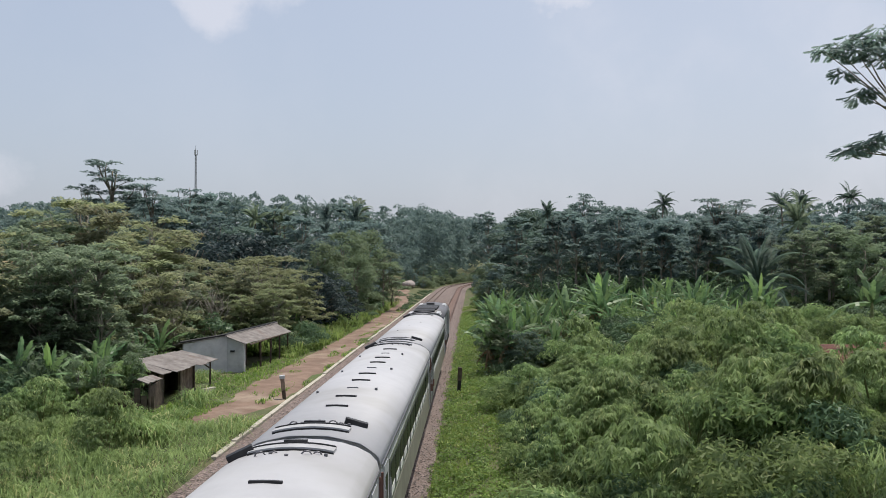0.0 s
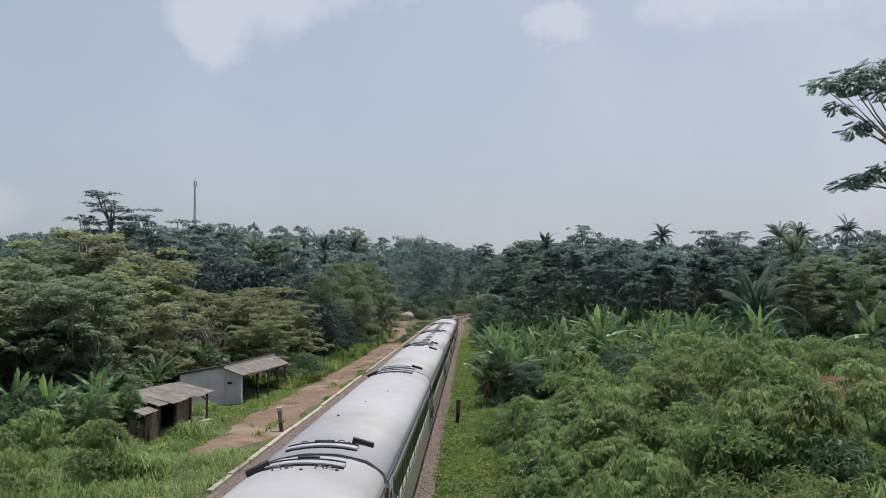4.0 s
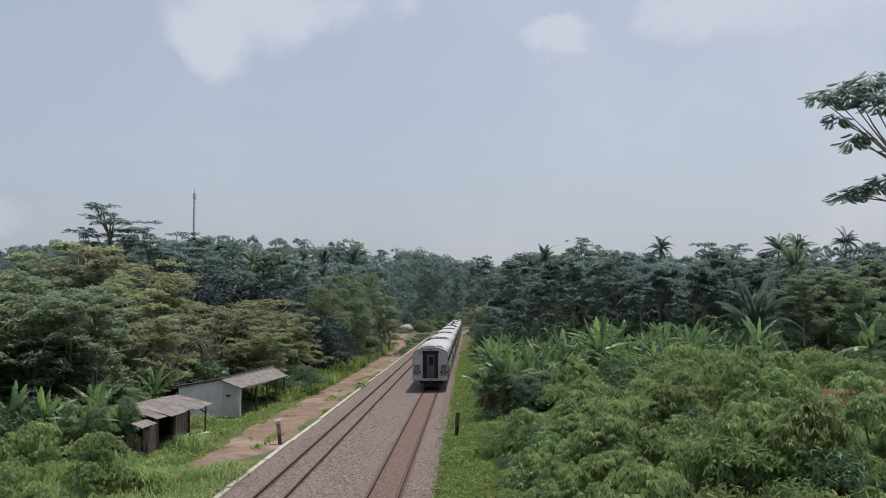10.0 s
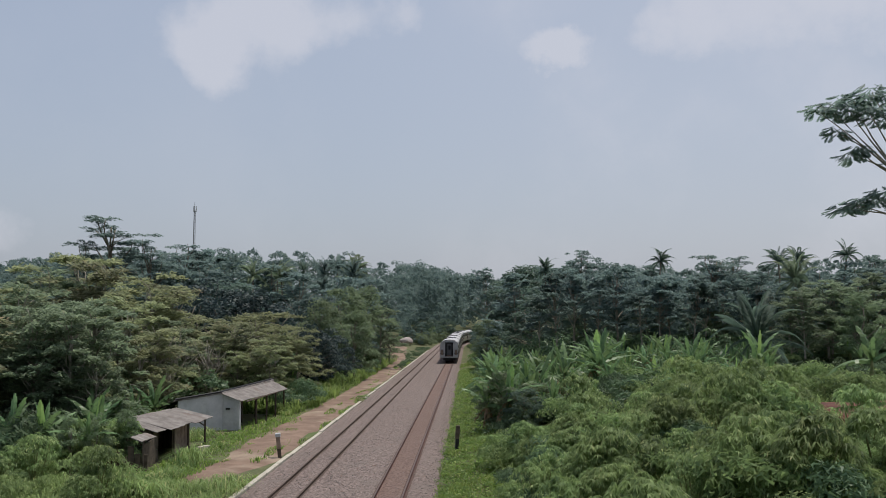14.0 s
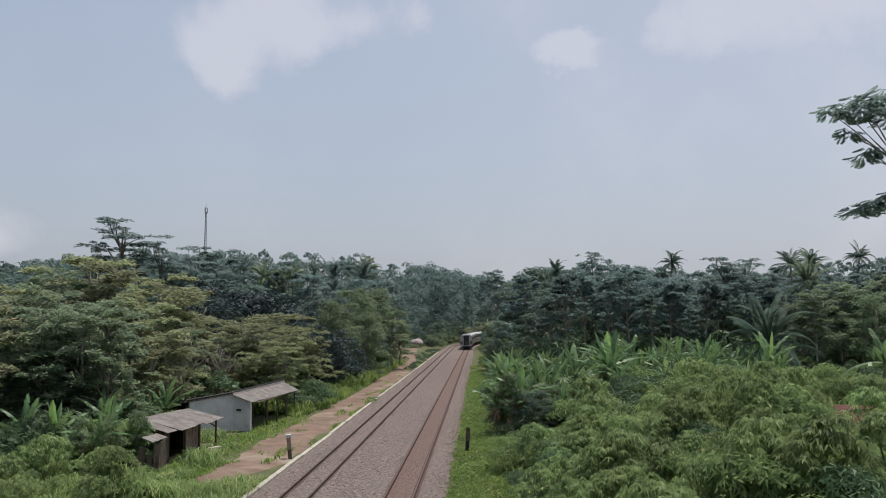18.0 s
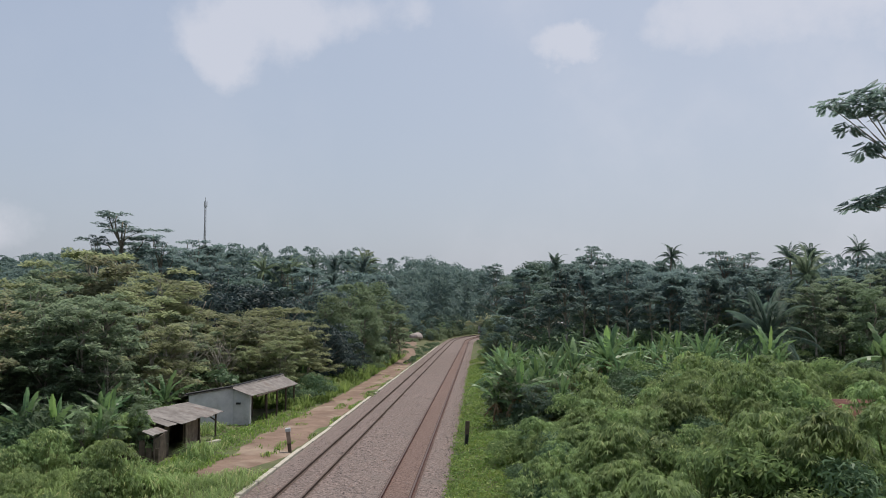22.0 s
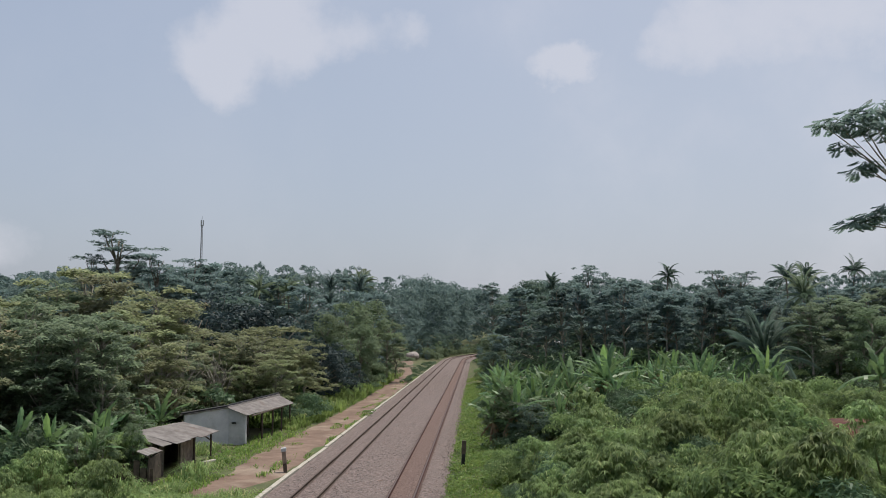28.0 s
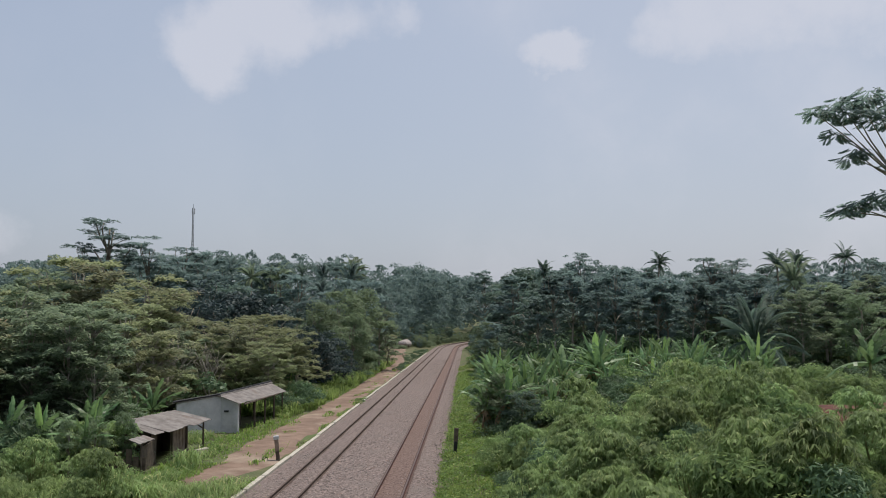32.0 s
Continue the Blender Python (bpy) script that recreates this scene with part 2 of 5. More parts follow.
M["white_paint"] = mottled("white_paint", (0.43, 0.44, 0.45), (0.56, 0.56, 0.56), 1.2, 0.8, 12, 0.3, 0.01, third=(0.33, 0.32, 0.3), third_scale=0.7)
M["roof_sheet"] = mottled("roof_sheet", (0.14, 0.122, 0.112), (0.26, 0.236, 0.218), 1.6, 0.8, 8, 0.4, 0.02, third=(0.16, 0.12, 0.1), third_scale=0.6)
M["wood_dark"] = mottled("wood_dark", (0.06, 0.045, 0.035), (0.13, 0.1, 0.075), 3.0, 0.85, 14, 0.5, 0.02)
M["wood"] = mottled("wood", (0.18, 0.13, 0.1), (0.3, 0.23, 0.18), 3.0, 0.85, 14, 0.5, 0.02)
M["steel"] = mottled("steel", (0.32, 0.32, 0.33), (0.45, 0.45, 0.45), 1.0, 0.5, metal=0.6)
M["tarp"] = mottled("tarp", (0.3, 0.25, 0.235), (0.44, 0.38, 0.36), 1.5, 0.8)
g, gn, gb = material("window_glass", 0.32, 0.0, 0.6)
gb.inputs["Base Color"].default_value = rgb(0.012, 0.014, 0.016)
gb.inputs["Specular IOR Level"].default_value = 0.18
M["glass"] = g

# ---- mesh helpers ----


def mesh(name, verts, faces, mat, smooth=False):
    me = bpy.data.meshes.new(name)
    me.from_pydata([tuple(map(float, v)) for v in verts], [], [tuple(map(int, f)) for f in faces])
    me.materials.append(M[mat])
    if smooth:
        me.polygons.foreach_set("use_smooth", [True] * len(me.polygons))
    me.update()
    return me


def part(name, data, material_name, parent, label="", at=None):
    """Links a bmesh or a mesh as one object under a thing or a part."""
    if isinstance(data, bmesh.types.BMesh):
        me = bpy.data.meshes.new(name)
        data.to_mesh(me)
        data.free()
        me.materials.append(M[material_name])
    else:
        me = data
    ob = new(name, me)
    ob.parent = parent
    if at is not None:
        ob.matrix_basis = at
    if label:
        tagged(ob, label)
    return ob


def thing(name, label, category, group="", at=None, kind=""):
    ob = new(name)
    ob.empty_display_size = 0.3
    tagged(ob, label, category, group, kind)
    if at is not None:
        ob.matrix_basis = at
    return ob


def box(x0, x1, y0, y1, z0, z1, bevel=0.0):
    bm = bmesh.new()
    bmesh.ops.create_cube(bm, size=1.0)
    for v in bm.verts:
        v.co = Vector(((x0 + x1) / 2 + v.co.x * (x1 - x0), (y0 + y1) / 2 + v.co.y * (y1 - y0), (z0 + z1) / 2 + v.co.z * (z1 - z0)))
    if bevel:
        bmesh.ops.bevel(bm, geom=bm.edges[:], offset=bevel, segments=2, affect="EDGES", profile=0.6)
    return bm


def tube(points, radii, sides=7):
    """Verts and faces of a tapered tube along points."""
    vs, fs = [], []
    pts = [Vector(p) for p in points]
    for i, p in enumerate(pts):
        d = (pts[min(i + 1, len(pts) - 1)] - pts[max(i - 1, 0)]).normalized()
        a = d.orthogonal().normalized()
        b = d.cross(a)
        for k in range(sides):
            w = 2 * math.pi * k / sides
            vs.append(p + radii[i] * (a * math.cos(w) + b * math.sin(w)))
    for i in range(len(pts) - 1):
        for k in range(sides):
            k2 = (k + 1) % sides
            fs.append((i * sides + k, i * sides + k2, (i + 1) * sides + k2, (i + 1) * sides + k))
    fs.append(tuple(reversed(range(sides))))
    fs.append(tuple(range((len(pts) - 1) * sides, len(pts) * sides)))
    return vs, fs


def join(pieces):
    vs, fs = [], []
    for v, f in pieces:
        o = len(vs)
        vs.extend(v)
        fs.extend([tuple(i + o for i in q) for q in f])
    return vs, fs


def extrude_profile(profile, y0, y1):
    """A closed profile of (x, z) swept from y0 to y1."""
    n = len(profile)
    vs = [(x, y0, z) for x, z in profile] + [(x, y1, z) for x, z in profile]
    fs = [(i, (i + 1) % n, n + (i + 1) % n, n + i) for i in range(n)]
    fs += [tuple(reversed(range(n))), tuple(range(n, 2 * n))]
    return vs, fs


def leaves_at(rng, centres, size, flat=0.5, long=1.6, out=None):
    """Slim pointed leaves at the centres: arrays of verts and triangles. flat: how level they lie; out: the way out of the clump."""
    c = np.asarray(centres, float)
    n = len(c)
    nrm = rng.normal(size=(n, 3))
    if out is None:
        nrm[:, 2] = np.abs(nrm[:, 2]) + flat * 2.0
    else:
        nrm = 0.5 * nrm + 1.3 * out + np.array([0, 0, flat])
    nrm /= np.linalg.norm(nrm, axis=1)[:, None]
    a = np.cross(nrm, rng.normal(size=(n, 3)))
    a /= np.linalg.norm(a, axis=1)[:, None]
    b = np.cross(nrm, a)
    s = size * rng.uniform(0.6, 1.3, (n, 1))
    v = np.stack([c - a * s * long / 2 + b * s / 2, c + a * s * long / 2 - nrm * s * 0.2, c - a * s * long / 2 - b * s / 2], 1).reshape(-1, 3)
    return v, np.arange(3 * n).reshape(n, 3)


def np_mesh(name, v, f, mat):
    """A mesh of quads or triangles from arrays."""
    v, f = np.asarray(v, np.float32), np.asarray(f, np.int32)
    me = bpy.data.meshes.new(name)
    k = f.shape[1]
    me.vertices.add(len(v))
    me.vertices.foreach_set("co", v.ravel())
    me.loops.add(f.size)
    me.loops.foreach_set("vertex_index", f.ravel())
    me.polygons.add(len(f))
    me.polygons.foreach_set("loop_start", np.arange(0, f.size, k, dtype=np.int32))
    me.materials.append(M[mat])
    me.update(calc_edges=True)
    me.validate()
    return me


def stack(pieces):
    vs, fs, o = [], [], 0
    for v, f in pieces:
        vs.append(v)
        fs.append(f + o)
        o += len(v)
    return np.concatenate(vs), np.concatenate(fs)


# ---- the line of the tracks ----
RIGHT_X, LEFT_X = -3.2, -7.35
BEND_Y, BEND_R = 234.0, 455.0


def on_track(x, s):
    """Place and heading (degrees, clockwise from +y) on the line that runs x beside the axis, s metres along."""
    if s <= BEND_Y:
        return Vector((x, s, 0)), 0.0
    r = BEND_R - (x - RIGHT_X)
    a = (s - BEND_Y) / BEND_R
    return Vector((RIGHT_X + BEND_R - r * math.cos(a), BEND_Y + r * math.sin(a), 0)), math.degrees(a)


def off_track(x, y):
    """Signed distance to the right of the right-hand track."""
    if y <= BEND_Y:
        return x - RIGHT_X
    return BEND_R - math.hypot(x - RIGHT_X - BEND_R, y - BEND_Y)


def smooth(a, b, v):
    k = min(1.0, max(0.0, (v - a) / (b - a)))
    return k * k * (3 - 2 * k)


def ground_z(x, y):
    d = off_track(x, y)
    z = -0.5
    if d > 1.9:
        z = -0.5 + 0.3 * smooth(1.9, 3.2, d) + 2.2 * smooth(5.0, 16.0, d) + 2.0 * smooth(30, 120, d) * smooth(60, 160, y)
        z += 0.25 * noise.noise(Vector((x * 0.15, y * 0.15, 3.0)))
    elif d < -6.0:
        z = -0.5 + 0.42 * smooth(-6.0, -6.3, d) + 0.25 * smooth(-9, -11.5, d)
        z += 11.0 * smooth(-22, -130, d) * smooth(70, 220, y) - 1.2 * smooth(-14, -26, d) * (1 - smooth(60, 110, y))
        z += 0.12 * smooth(-8, -14, d) * noise.noise(Vector((x * 0.2, y * 0.2, 7.0)))
    z += 2.0 * smooth(300, 430, y) * smooth(3.0, 25.0, abs(d + 2.0))
    return z


def make_ground():
    xs = np.unique(np.concatenate([np.arange(-60, 60.1, 1.5), np.arange(-16, 16, 0.5), np.linspace(-60, -400, 30), np.linspace(60, 400, 30), [-1500, -3000, 1500, 3000]]))
    ys = np.unique(np.concatenate([np.arange(-20, 100, 1.5), np.arange(100, 300, 4.0), np.linspace(300, 700, 40), [-60, -200, -1000, -3000, 1000, 1600, 3000]]))
    vs = [(x, y, ground_z(x, y) if abs(x) < 1000 and -900 < y < 900 else 1.5) for y in ys for x in xs]
    w = len(xs)
    fs = [(j * w + i, j * w + i + 1, (j + 1) * w + i + 1, (j + 1) * w + i) for j in range(len(ys) - 1) for i in range(w - 1)]
    ob = new("ground", mesh("ground", vs, fs, "soil", True))
    tagged(ob, "uneven grassy earth on both sides of the railway", "ground", kind="structure")


make_ground()


def ribbon(name, mat, x0, x1, s0, s1, step, z, lip=0.0, rough=0.0):
    """A band along the tracks between the offsets x0 and x1."""
    rng = random.Random(5)
    rows, n = [], max(2, int(abs(x1 - x0) / 0.6))
    s = s0
    while s <= s1:
        rows.append([on_track(x0 + (x1 - x0) * k / n, s)[0] + Vector((0, 0, z + (rng.uniform(-rough, rough) if 0 < k < n else (-lip if k == n else 0.0)))) for k in range(n + 1)])
        s += step
    vs = [v for r in rows for v in r]
    w = n + 1
    fs = [(j * w + i, j * w + i + 1, (j + 1) * w + i + 1, (j + 1) * w + i) for j in range(len(rows) - 1) for i in range(n)]
    return mesh(name, vs, fs, mat, True)


ballast = new("ballast_bed", ribbon("ballast_bed", "ballast", -9.24, -1.35, -20, 600, 2.0, -0.155, 0.3, 0.008))
tagged(ballast, "grey crushed stone ballast under both tracks", "ballast", kind="structure")


def rail_mesh(x, mat, top_mat):
    prof = [(-0.06, -0.16), (0.06, -0.16), (0.05, -0.14), (0.012, -0.12), (0.012, -0.04), (0.034, -0.03), (0.034, 0.0), (-0.034, 0.0), (-0.034, -0.03), (-0.012, -0.04), (-0.012, -0.12), (-0.05, -0.14)]
    vs, n = [], len(prof)
    ss = list(range(-20, 220, 20)) + list(range(220, 620, 5))
    for s in ss:
        p, h = on_track(x, s)
        side = Vector((math.cos(radians(h)), -math.sin(radians(h)), 0))
        vs += [p + side * a + Vector((0, 0, b)) for a, b in prof]
    fs = [(j * n + i, j * n + (i + 1) % n, (j + 1) * n + (i + 1) % n, (j + 1) * n + i) for j in range(len(ss) - 1) for i in range(n)]
    me = mesh("rail", vs, fs, mat)
    me.materials.append(M[top_mat])
    for p in me.polygons:
        if p.index % n == 6:
            p.material_index = 1
    return me


def make_track(cx, label, mat, top_mat, bed_mat):
    track = thing("railway_track", label, "railway track", "parallel railway tracks", kind="structure")
    for side in (-0.5335 - 0.034, 0.5335 + 0.034):
        part("rail", rail_mesh(cx + side, mat, top_mat), mat, track)
        w = 0.13 if bed_mat else 0.095
        part("grimy_ballast", ribbon("grimy_ballast", "rail_rust_shade", cx + side - w, cx + side + w, -20, 600, 2.0, -0.128 if bed_mat else -0.142, 0.02, 0.004), "rail_rust_shade", track, "rusty stones along the rail, darkened for the rail's shade")
    if bed_mat:
        part("stained_ballast", ribbon("stained_ballast", bed_mat, cx - 0.62, cx + 0.62, -20, 600, 2.0, -0.136, 0.02, 0.006), bed_mat, track, "rust-stained stones between the rails")
    slab = mesh("sleeper", *extrude_profile([(-0.74, -0.28), (0.74, -0.28), (0.74, -0.165), (0.72, -0.152), (-0.72, -0.152), (-0.74, -0.165)], -0.11, 0.11), "sleeper")
    for i in range(130):
        p, h = on_track(cx, 24 + i * 0.6)
        part("sleeper", slab, "sleeper", track, at=Matrix.Translation(p + Vector((0, 0, 0.004 if bed_mat else -0.012))) @ pose(0, 0, 0, 0, 0, -h))
    return track


def make_stones():
    """Loose stones that lie proud of the ballast."""
    nr = np.random.default_rng(21)
    n = 17000
    y = 22 + 150 * nr.uniform(0, 1, n) ** 2.4
    x = nr.uniform(-9.0, -1.3, n)
    keep = (np.abs(np.abs(x - RIGHT_X) - 0.57) > 0.1) & (np.abs(np.abs(x - LEFT_X) - 0.57) > 0.1)
    x, y = x[keep], y[keep]
    n = len(x)
    r = nr.uniform(0.022, 0.046, n)
    unit = np.array([[1, 0, 0], [-1, 0, 0], [0, 1, 0], [0, -1, 0], [0, 0, 0.55], [0, 0, -0.6]], float)
    v = np.repeat(unit[None], n, 0) * nr.uniform(0.6, 1.4, (n, 6, 1)) * r[:, None, None]
    a = nr.uniform(0, 6.28, n)
    ca, sa = np.cos(a)[:, None], np.sin(a)[:, None]
    v = np.stack([v[:, :, 0] * ca - v[:, :, 1] * sa, v[:, :, 0] * sa + v[:, :, 1] * ca, v[:, :, 2]], 2)
    v += np.stack([x, y, np.full(n, -0.152)], 1)[:, None, :]
    f = np.array([[0, 2, 4], [2, 1, 4], [1, 3, 4], [3, 0, 4], [2, 0, 5], [1, 2, 5], [3, 1, 5], [0, 3, 5]])
    f = (np.arange(n)[:, None, None] * 6 + f[None]).reshape(-1, 3)
    tagged(new("ballast_stones", np_mesh("ballast_stones", v.reshape(-1, 3), f, "stone")), "loose grey and rusty crushed stones", "stones", kind="stuff")


make_stones()
make_track(RIGHT_X, "used railway track with rust-brown stained stones between its rails", "rail_rust", "rail_top", "ballast_rust")
make_track(LEFT_X, "dark railway track beside the platform edge", "rail_dark", "rail_dark", None)


def make_kerb():
    kerb = thing("platform_edge", "weathered whitish concrete edge of a low earth platform", "platform edge", kind="structure")
    rng = random.Random(3)
    s = 31.5
    while s < 200:
        ln = rng.uniform(2.7, 3.3)
        if not (76 < s < 79):
            bm = box(-0.115, 0.115, 0.03, ln - 0.03, -0.5, 0.0, 0.025)
            part("kerb_stone", bm, "concrete", kerb, at=pose(-9.37 + rng.uniform(-0.03, 0.03), s * 1.01, -0.07 + rng.uniform(-0.03, 0.03), 0, rng.uniform(-2, 2), rng.uniform(-0.5, 0.5)))
        s += ln


make_kerb()


def sheet_on_ground(name, outline, mat, lift, label, category):
    """A patch of bare earth with a ragged edge, laid on the ground."""
    bm = bmesh.new()
    pts = []
    for (x0, y0), (x1, y1) in zip(outline, outline[1:] + outline[:1]):
        k = max(2, int(math.hypot(x1 - x0, (y1 - y0) * 0.5) / 0.7))
        for i in range(k):
            x, y = x0 + (x1 - x0) * i / k, y0 + (y1 - y0) * i / k
            j = noise.noise(Vector((x * 0.9, y * 0.5, 11))) * 0.25
            pts.append((x + j, y + j * 1.5))
    bm.faces.new([bm.verts.new((x, y, 0)) for x, y in pts])
    bmesh.ops.triangulate(bm, faces=bm.faces[:])
    for _ in range(4):
        bmesh.ops.subdivide_edges(bm, edges=[e for e in bm.edges if e.calc_length() > 1.3], cuts=1)
        bmesh.ops.triangulate(bm, faces=bm.faces[:])
    for v in bm.verts:
        v.co.z = ground_z(v.co.x, v.co.y) + (0.0 if v.is_boundary else lift)
    bmesh.ops.recalc_face_normals(bm, faces=bm.faces[:])
    me = bpy.data.meshes.new(name)
    bm.to_mesh(me)
    bm.free()
    me.materials.append(M[mat])
    me.polygons.foreach_set("use_smooth", [True] * len(me.polygons))
    ob = new(name, me)
    tagged(ob, label, category, kind="structure")
    return ob


sheet_on_ground("dirt_path", [(-13.0, 37.4), (-10.9, 39.5), (-9.6, 44), (-9.42, 52), (-9.42, 75), (-9.42, 95), (-9.6, 125), (-11.0, 155), (-15, 215), (-19, 244), (-18.0, 215), (-13.9, 157), (-12.6, 128),
                              (-12.0, 92), (-12.2, 76), (-12.4, 65), (-12.7, 56), (-12.7, 50), (-12.4, 44)], "dirt", 0.085, "trodden reddish-brown earth path beside the platform edge", "dirt path")
sheet_on_ground("red_earth", [(16.4, 41.0), (19, 37.5), (27, 37), (29, 48), (22, 49.5), (17.4, 46.5)], "red_soil", 0.65, "bare red earth bank between the shrubs", "bare soil")

# ---- the train ----
COACH = 20.92


def arch(half, z_side, z_top, n=12):
    """Roof arch points from right to left."""
    return [(half * math.cos(math.pi * k / n), z_side + (z_top - z_side) * math.sin(math.pi * k / n) ** 0.85) for k in range(n + 1)]


def bogie(parent, y):
    b = part("bogie", box(-1.0, 1.0, y - 1.5, y + 1.5, 0.42, 0.62, 0.03), "black", parent, "dark steel bogie frame")
    wheel = None
    for wy in (-1.1, 1.1):
        for wx in (-0.55, 0.55):
            if wheel is None:
                vs, fs = tube([(-0.06, 0, 0), (0.06, 0, 0)], [0.43, 0.43], 18)
                wheel = mesh("wheel", vs, fs, "rail_dark")
            part("wheel", wheel, "rail_dark", b, at=pose(wx, y + wy, 0.43))
    return b


def make_coach(vents, label, unit=False):
    """A coach that runs from y = 0 (rear end) to y = COACH; z = 0 on the rails."""
    c = thing("railway_coach", label, "train coach", "coaches of the train")
    h, y0, y1 = 1.425, 0.25, COACH - 0.25
    prof = [(h - 0.08, 0.78), (h, 0.95), (h, 2.95), (-h, 2.95), (-h, 0.95), (-h + 0.08, 0.78)]
    part("body", mesh("body", *extrude_profile(prof, y0, y1), "body_grey"), "body_grey", c, "light grey painted coach body")
    top = arch(h + 0.02, 2.95, 3.58)
    inner = [(x * 0.98, z - 0.03) for x, z in reversed(top)]
    part("roof", mesh("roof", *extrude_profile(top + inner, y0 - 0.06, y1 + 0.06), "roof_silver", True), "roof_silver", c, "silver-grey arched roof")
    end_prof = arch(h - 0.02, 2.9, 3.54)
    for name, ya, yb in (("end_wall", y0 + 0.02, y0 + 0.07), ("end_wall", y1 - 0.07, y1 - 0.02)):
        part(name, mesh(name, *extrude_profile(end_prof, ya, yb), "body_grey"), "body_grey", c)
    for sx in (-1, 1):
        xa, xb = (h, h + 0.02) if sx > 0 else (-h - 0.02, -h)
        part("window_band", box(xa, xb - 0.004 * (sx > 0), y0 + 1.7, y1 - 1.7, 1.72, 2.72), "side_green", c, "dull green-grey band round the windows")
        part("skirt", box(xa, xb, y0 + 0.1, y1 - 0.1, 0.8, 1.68), "skirt", c, "olive-grey lower side panel")
        part("gutter", box(xa - 0.01, xb + 0.01, y0, y1, 2.93, 2.99), "stripe", c)
        for k in range(14):
            yw = y0 + 2.3 + k * (y1 - y0 - 4.6) / 13.0
            xo = sx * (h + 0.022)
            pane = part("window", box(min(xo, xo + sx * 0.012), max(xo, xo + sx * 0.012), yw - 0.44, yw + 0.44, 1.85, 2.6), "glass", c, "dark tinted coach window")
            part("sunlit_blind", box(min(xo + sx * 0.013, xo + sx * 0.02), max(xo + sx * 0.013, xo + sx * 0.02), yw - 0.42, yw + 0.42, 1.86, 2.06), "curtain", pane, "pale blind behind the pane")
        for yd in (y0 + 0.85, y1 - 0.85):
            d = part("side_door", box(xa, xb + 0.006 * sx, yd - 0.4, yd + 0.4, 1.0, 2.85, 0.004), "body_grey", c)
            part("door_window", box(min(sx * (h + 0.024), sx * (h + 0.034)), max(sx * (h + 0.024), sx * (h + 0.034)), yd - 0.22, yd + 0.22, 1.9, 2.6), "glass", d)
            for dy in (-0.5, 0.5):
                v, f = tube([(sx * (h + 0.07), yd + dy, 1.05), (sx * (h + 0.07), yd + dy, 2.4)], [0.02, 0.02], 6)
                part("handrail", mesh("handrail", v, f, "steel"), "steel", c)
    for ya, s in ((y0, -1), (y1, 1)):
        g0, g1 = sorted((ya, ya + s * 0.2))
        for bx in ((-0.63, -0.42), (0.42, 0.63)):
            part("gangway_side", box(bx[0], bx[1], g0, g1, 1.0, 3.15, 0.02), "gangway", c, "black rubber gangway frame")
        part("gangway_top", box(-0.7, 0.7, g0, g1 + 0.02, 3.1, 3.27, 0.03), "gangway", c, "black gangway hood")
        part("gangway_back", box(-0.46, 0.46, min(ya - s * 0.02, ya + s * 0.03), max(ya - s * 0.02, ya + s * 0.03), 1.0, 3.1), "black", c)
        dr = part("end_door", box(-0.3, 0.36, min(ya + s * 0.03, ya + s * 0.07), max(ya + s * 0.03, ya + s * 0.07), 1.05, 2.95, 0.01), "door_grey", c, "grey end door")
        part("door_window", box(-0.1, 0.24, min(ya + s * 0.07, ya + s * 0.08), max(ya + s * 0.07, ya + s * 0.08), 2.1, 2.75), "glass", dr)
        part("end_bar", box(-0.36, 0.4, min(ya + s * 0.2, ya + s * 0.23), max(ya + s * 0.2, ya + s * 0.23), 1.16, 1.22), "rust_paint", c)
        for bx in (-1.12, 1.12):
            p = part("folding_plate", box(bx - 0.18, bx + 0.18, min(ya, ya + s * 0.05), max(ya, ya + s * 0.05), 1.25, 2.05, 0.01), "panel_brown", c, "brown metal plate on the end wall")
            for px in (bx - 0.2, bx + 0.17):
                part("plate_edge", box(px, px + 0.03, min(ya, ya + s * 0.06), max(ya, ya + s * 0.06), 1.22, 2.09), "gangway", p)
            part("plate_edge", box(bx - 0.17, bx + 0.17, min(ya, ya + s * 0.06), max(ya, ya + s * 0.06), 2.06, 2.09), "gangway", p)
            part("end_stripe", box(bx - 0.34, bx + 0.33, min(ya, ya + s * 0.04), max(ya, ya + s * 0.04), 1.42, 1.58), "stripe", c)
            part("buffer_beam", box(bx - 0.42, bx + 0.33, min(ya, ya + s * 0.1), max(ya, ya + s * 0.1), 0.82, 1.08, 0.02), "body_grey", c)
            v, f = tube([(bx * 1.3, ya + s * 0.06, 0.95), (bx * 1.3, ya + s * 0.06, 2.85)], [0.025, 0.025], 6)
            part("end_handrail", mesh("end_handrail", v, f, "rust_paint"), "rust_paint", c)
        tail = part("tail_board", box(h + 0.03, h + 0.16, ya - s * 0.5 - 0.02, ya - s * 0.5 + 0.02, 1.55, 1.85, 0.01), "rust_paint", c, "small brown board on the coach corner")
        part("bracket", box(h - 0.01, h + 0.03, ya - s * 0.5 - 0.015, ya - s * 0.5 + 0.015, 1.66, 1.72), "black", tail)
        # air pipes and valve gear on the roof end
        for px, py, r in ((-0.55, 0.5, 0.1), (-0.32, 0.42, 0.07), (0.28, 0.5, 0.1), (0.46, 0.42, 0.08)):
            loop = [(px + r * math.cos(math.pi * k / 6), ya - s * (0.75 + py), 3.54 - 0.1 * px * px + r * 0.9 * math.sin(math.pi * k / 6)) for k in range(7)]
            v, f = tube(loop, [0.016] * 7, 5)
            part("roof_pipe", mesh("roof_pipe", v, f, "stripe"), "stripe", c, "thin bent roof pipe")
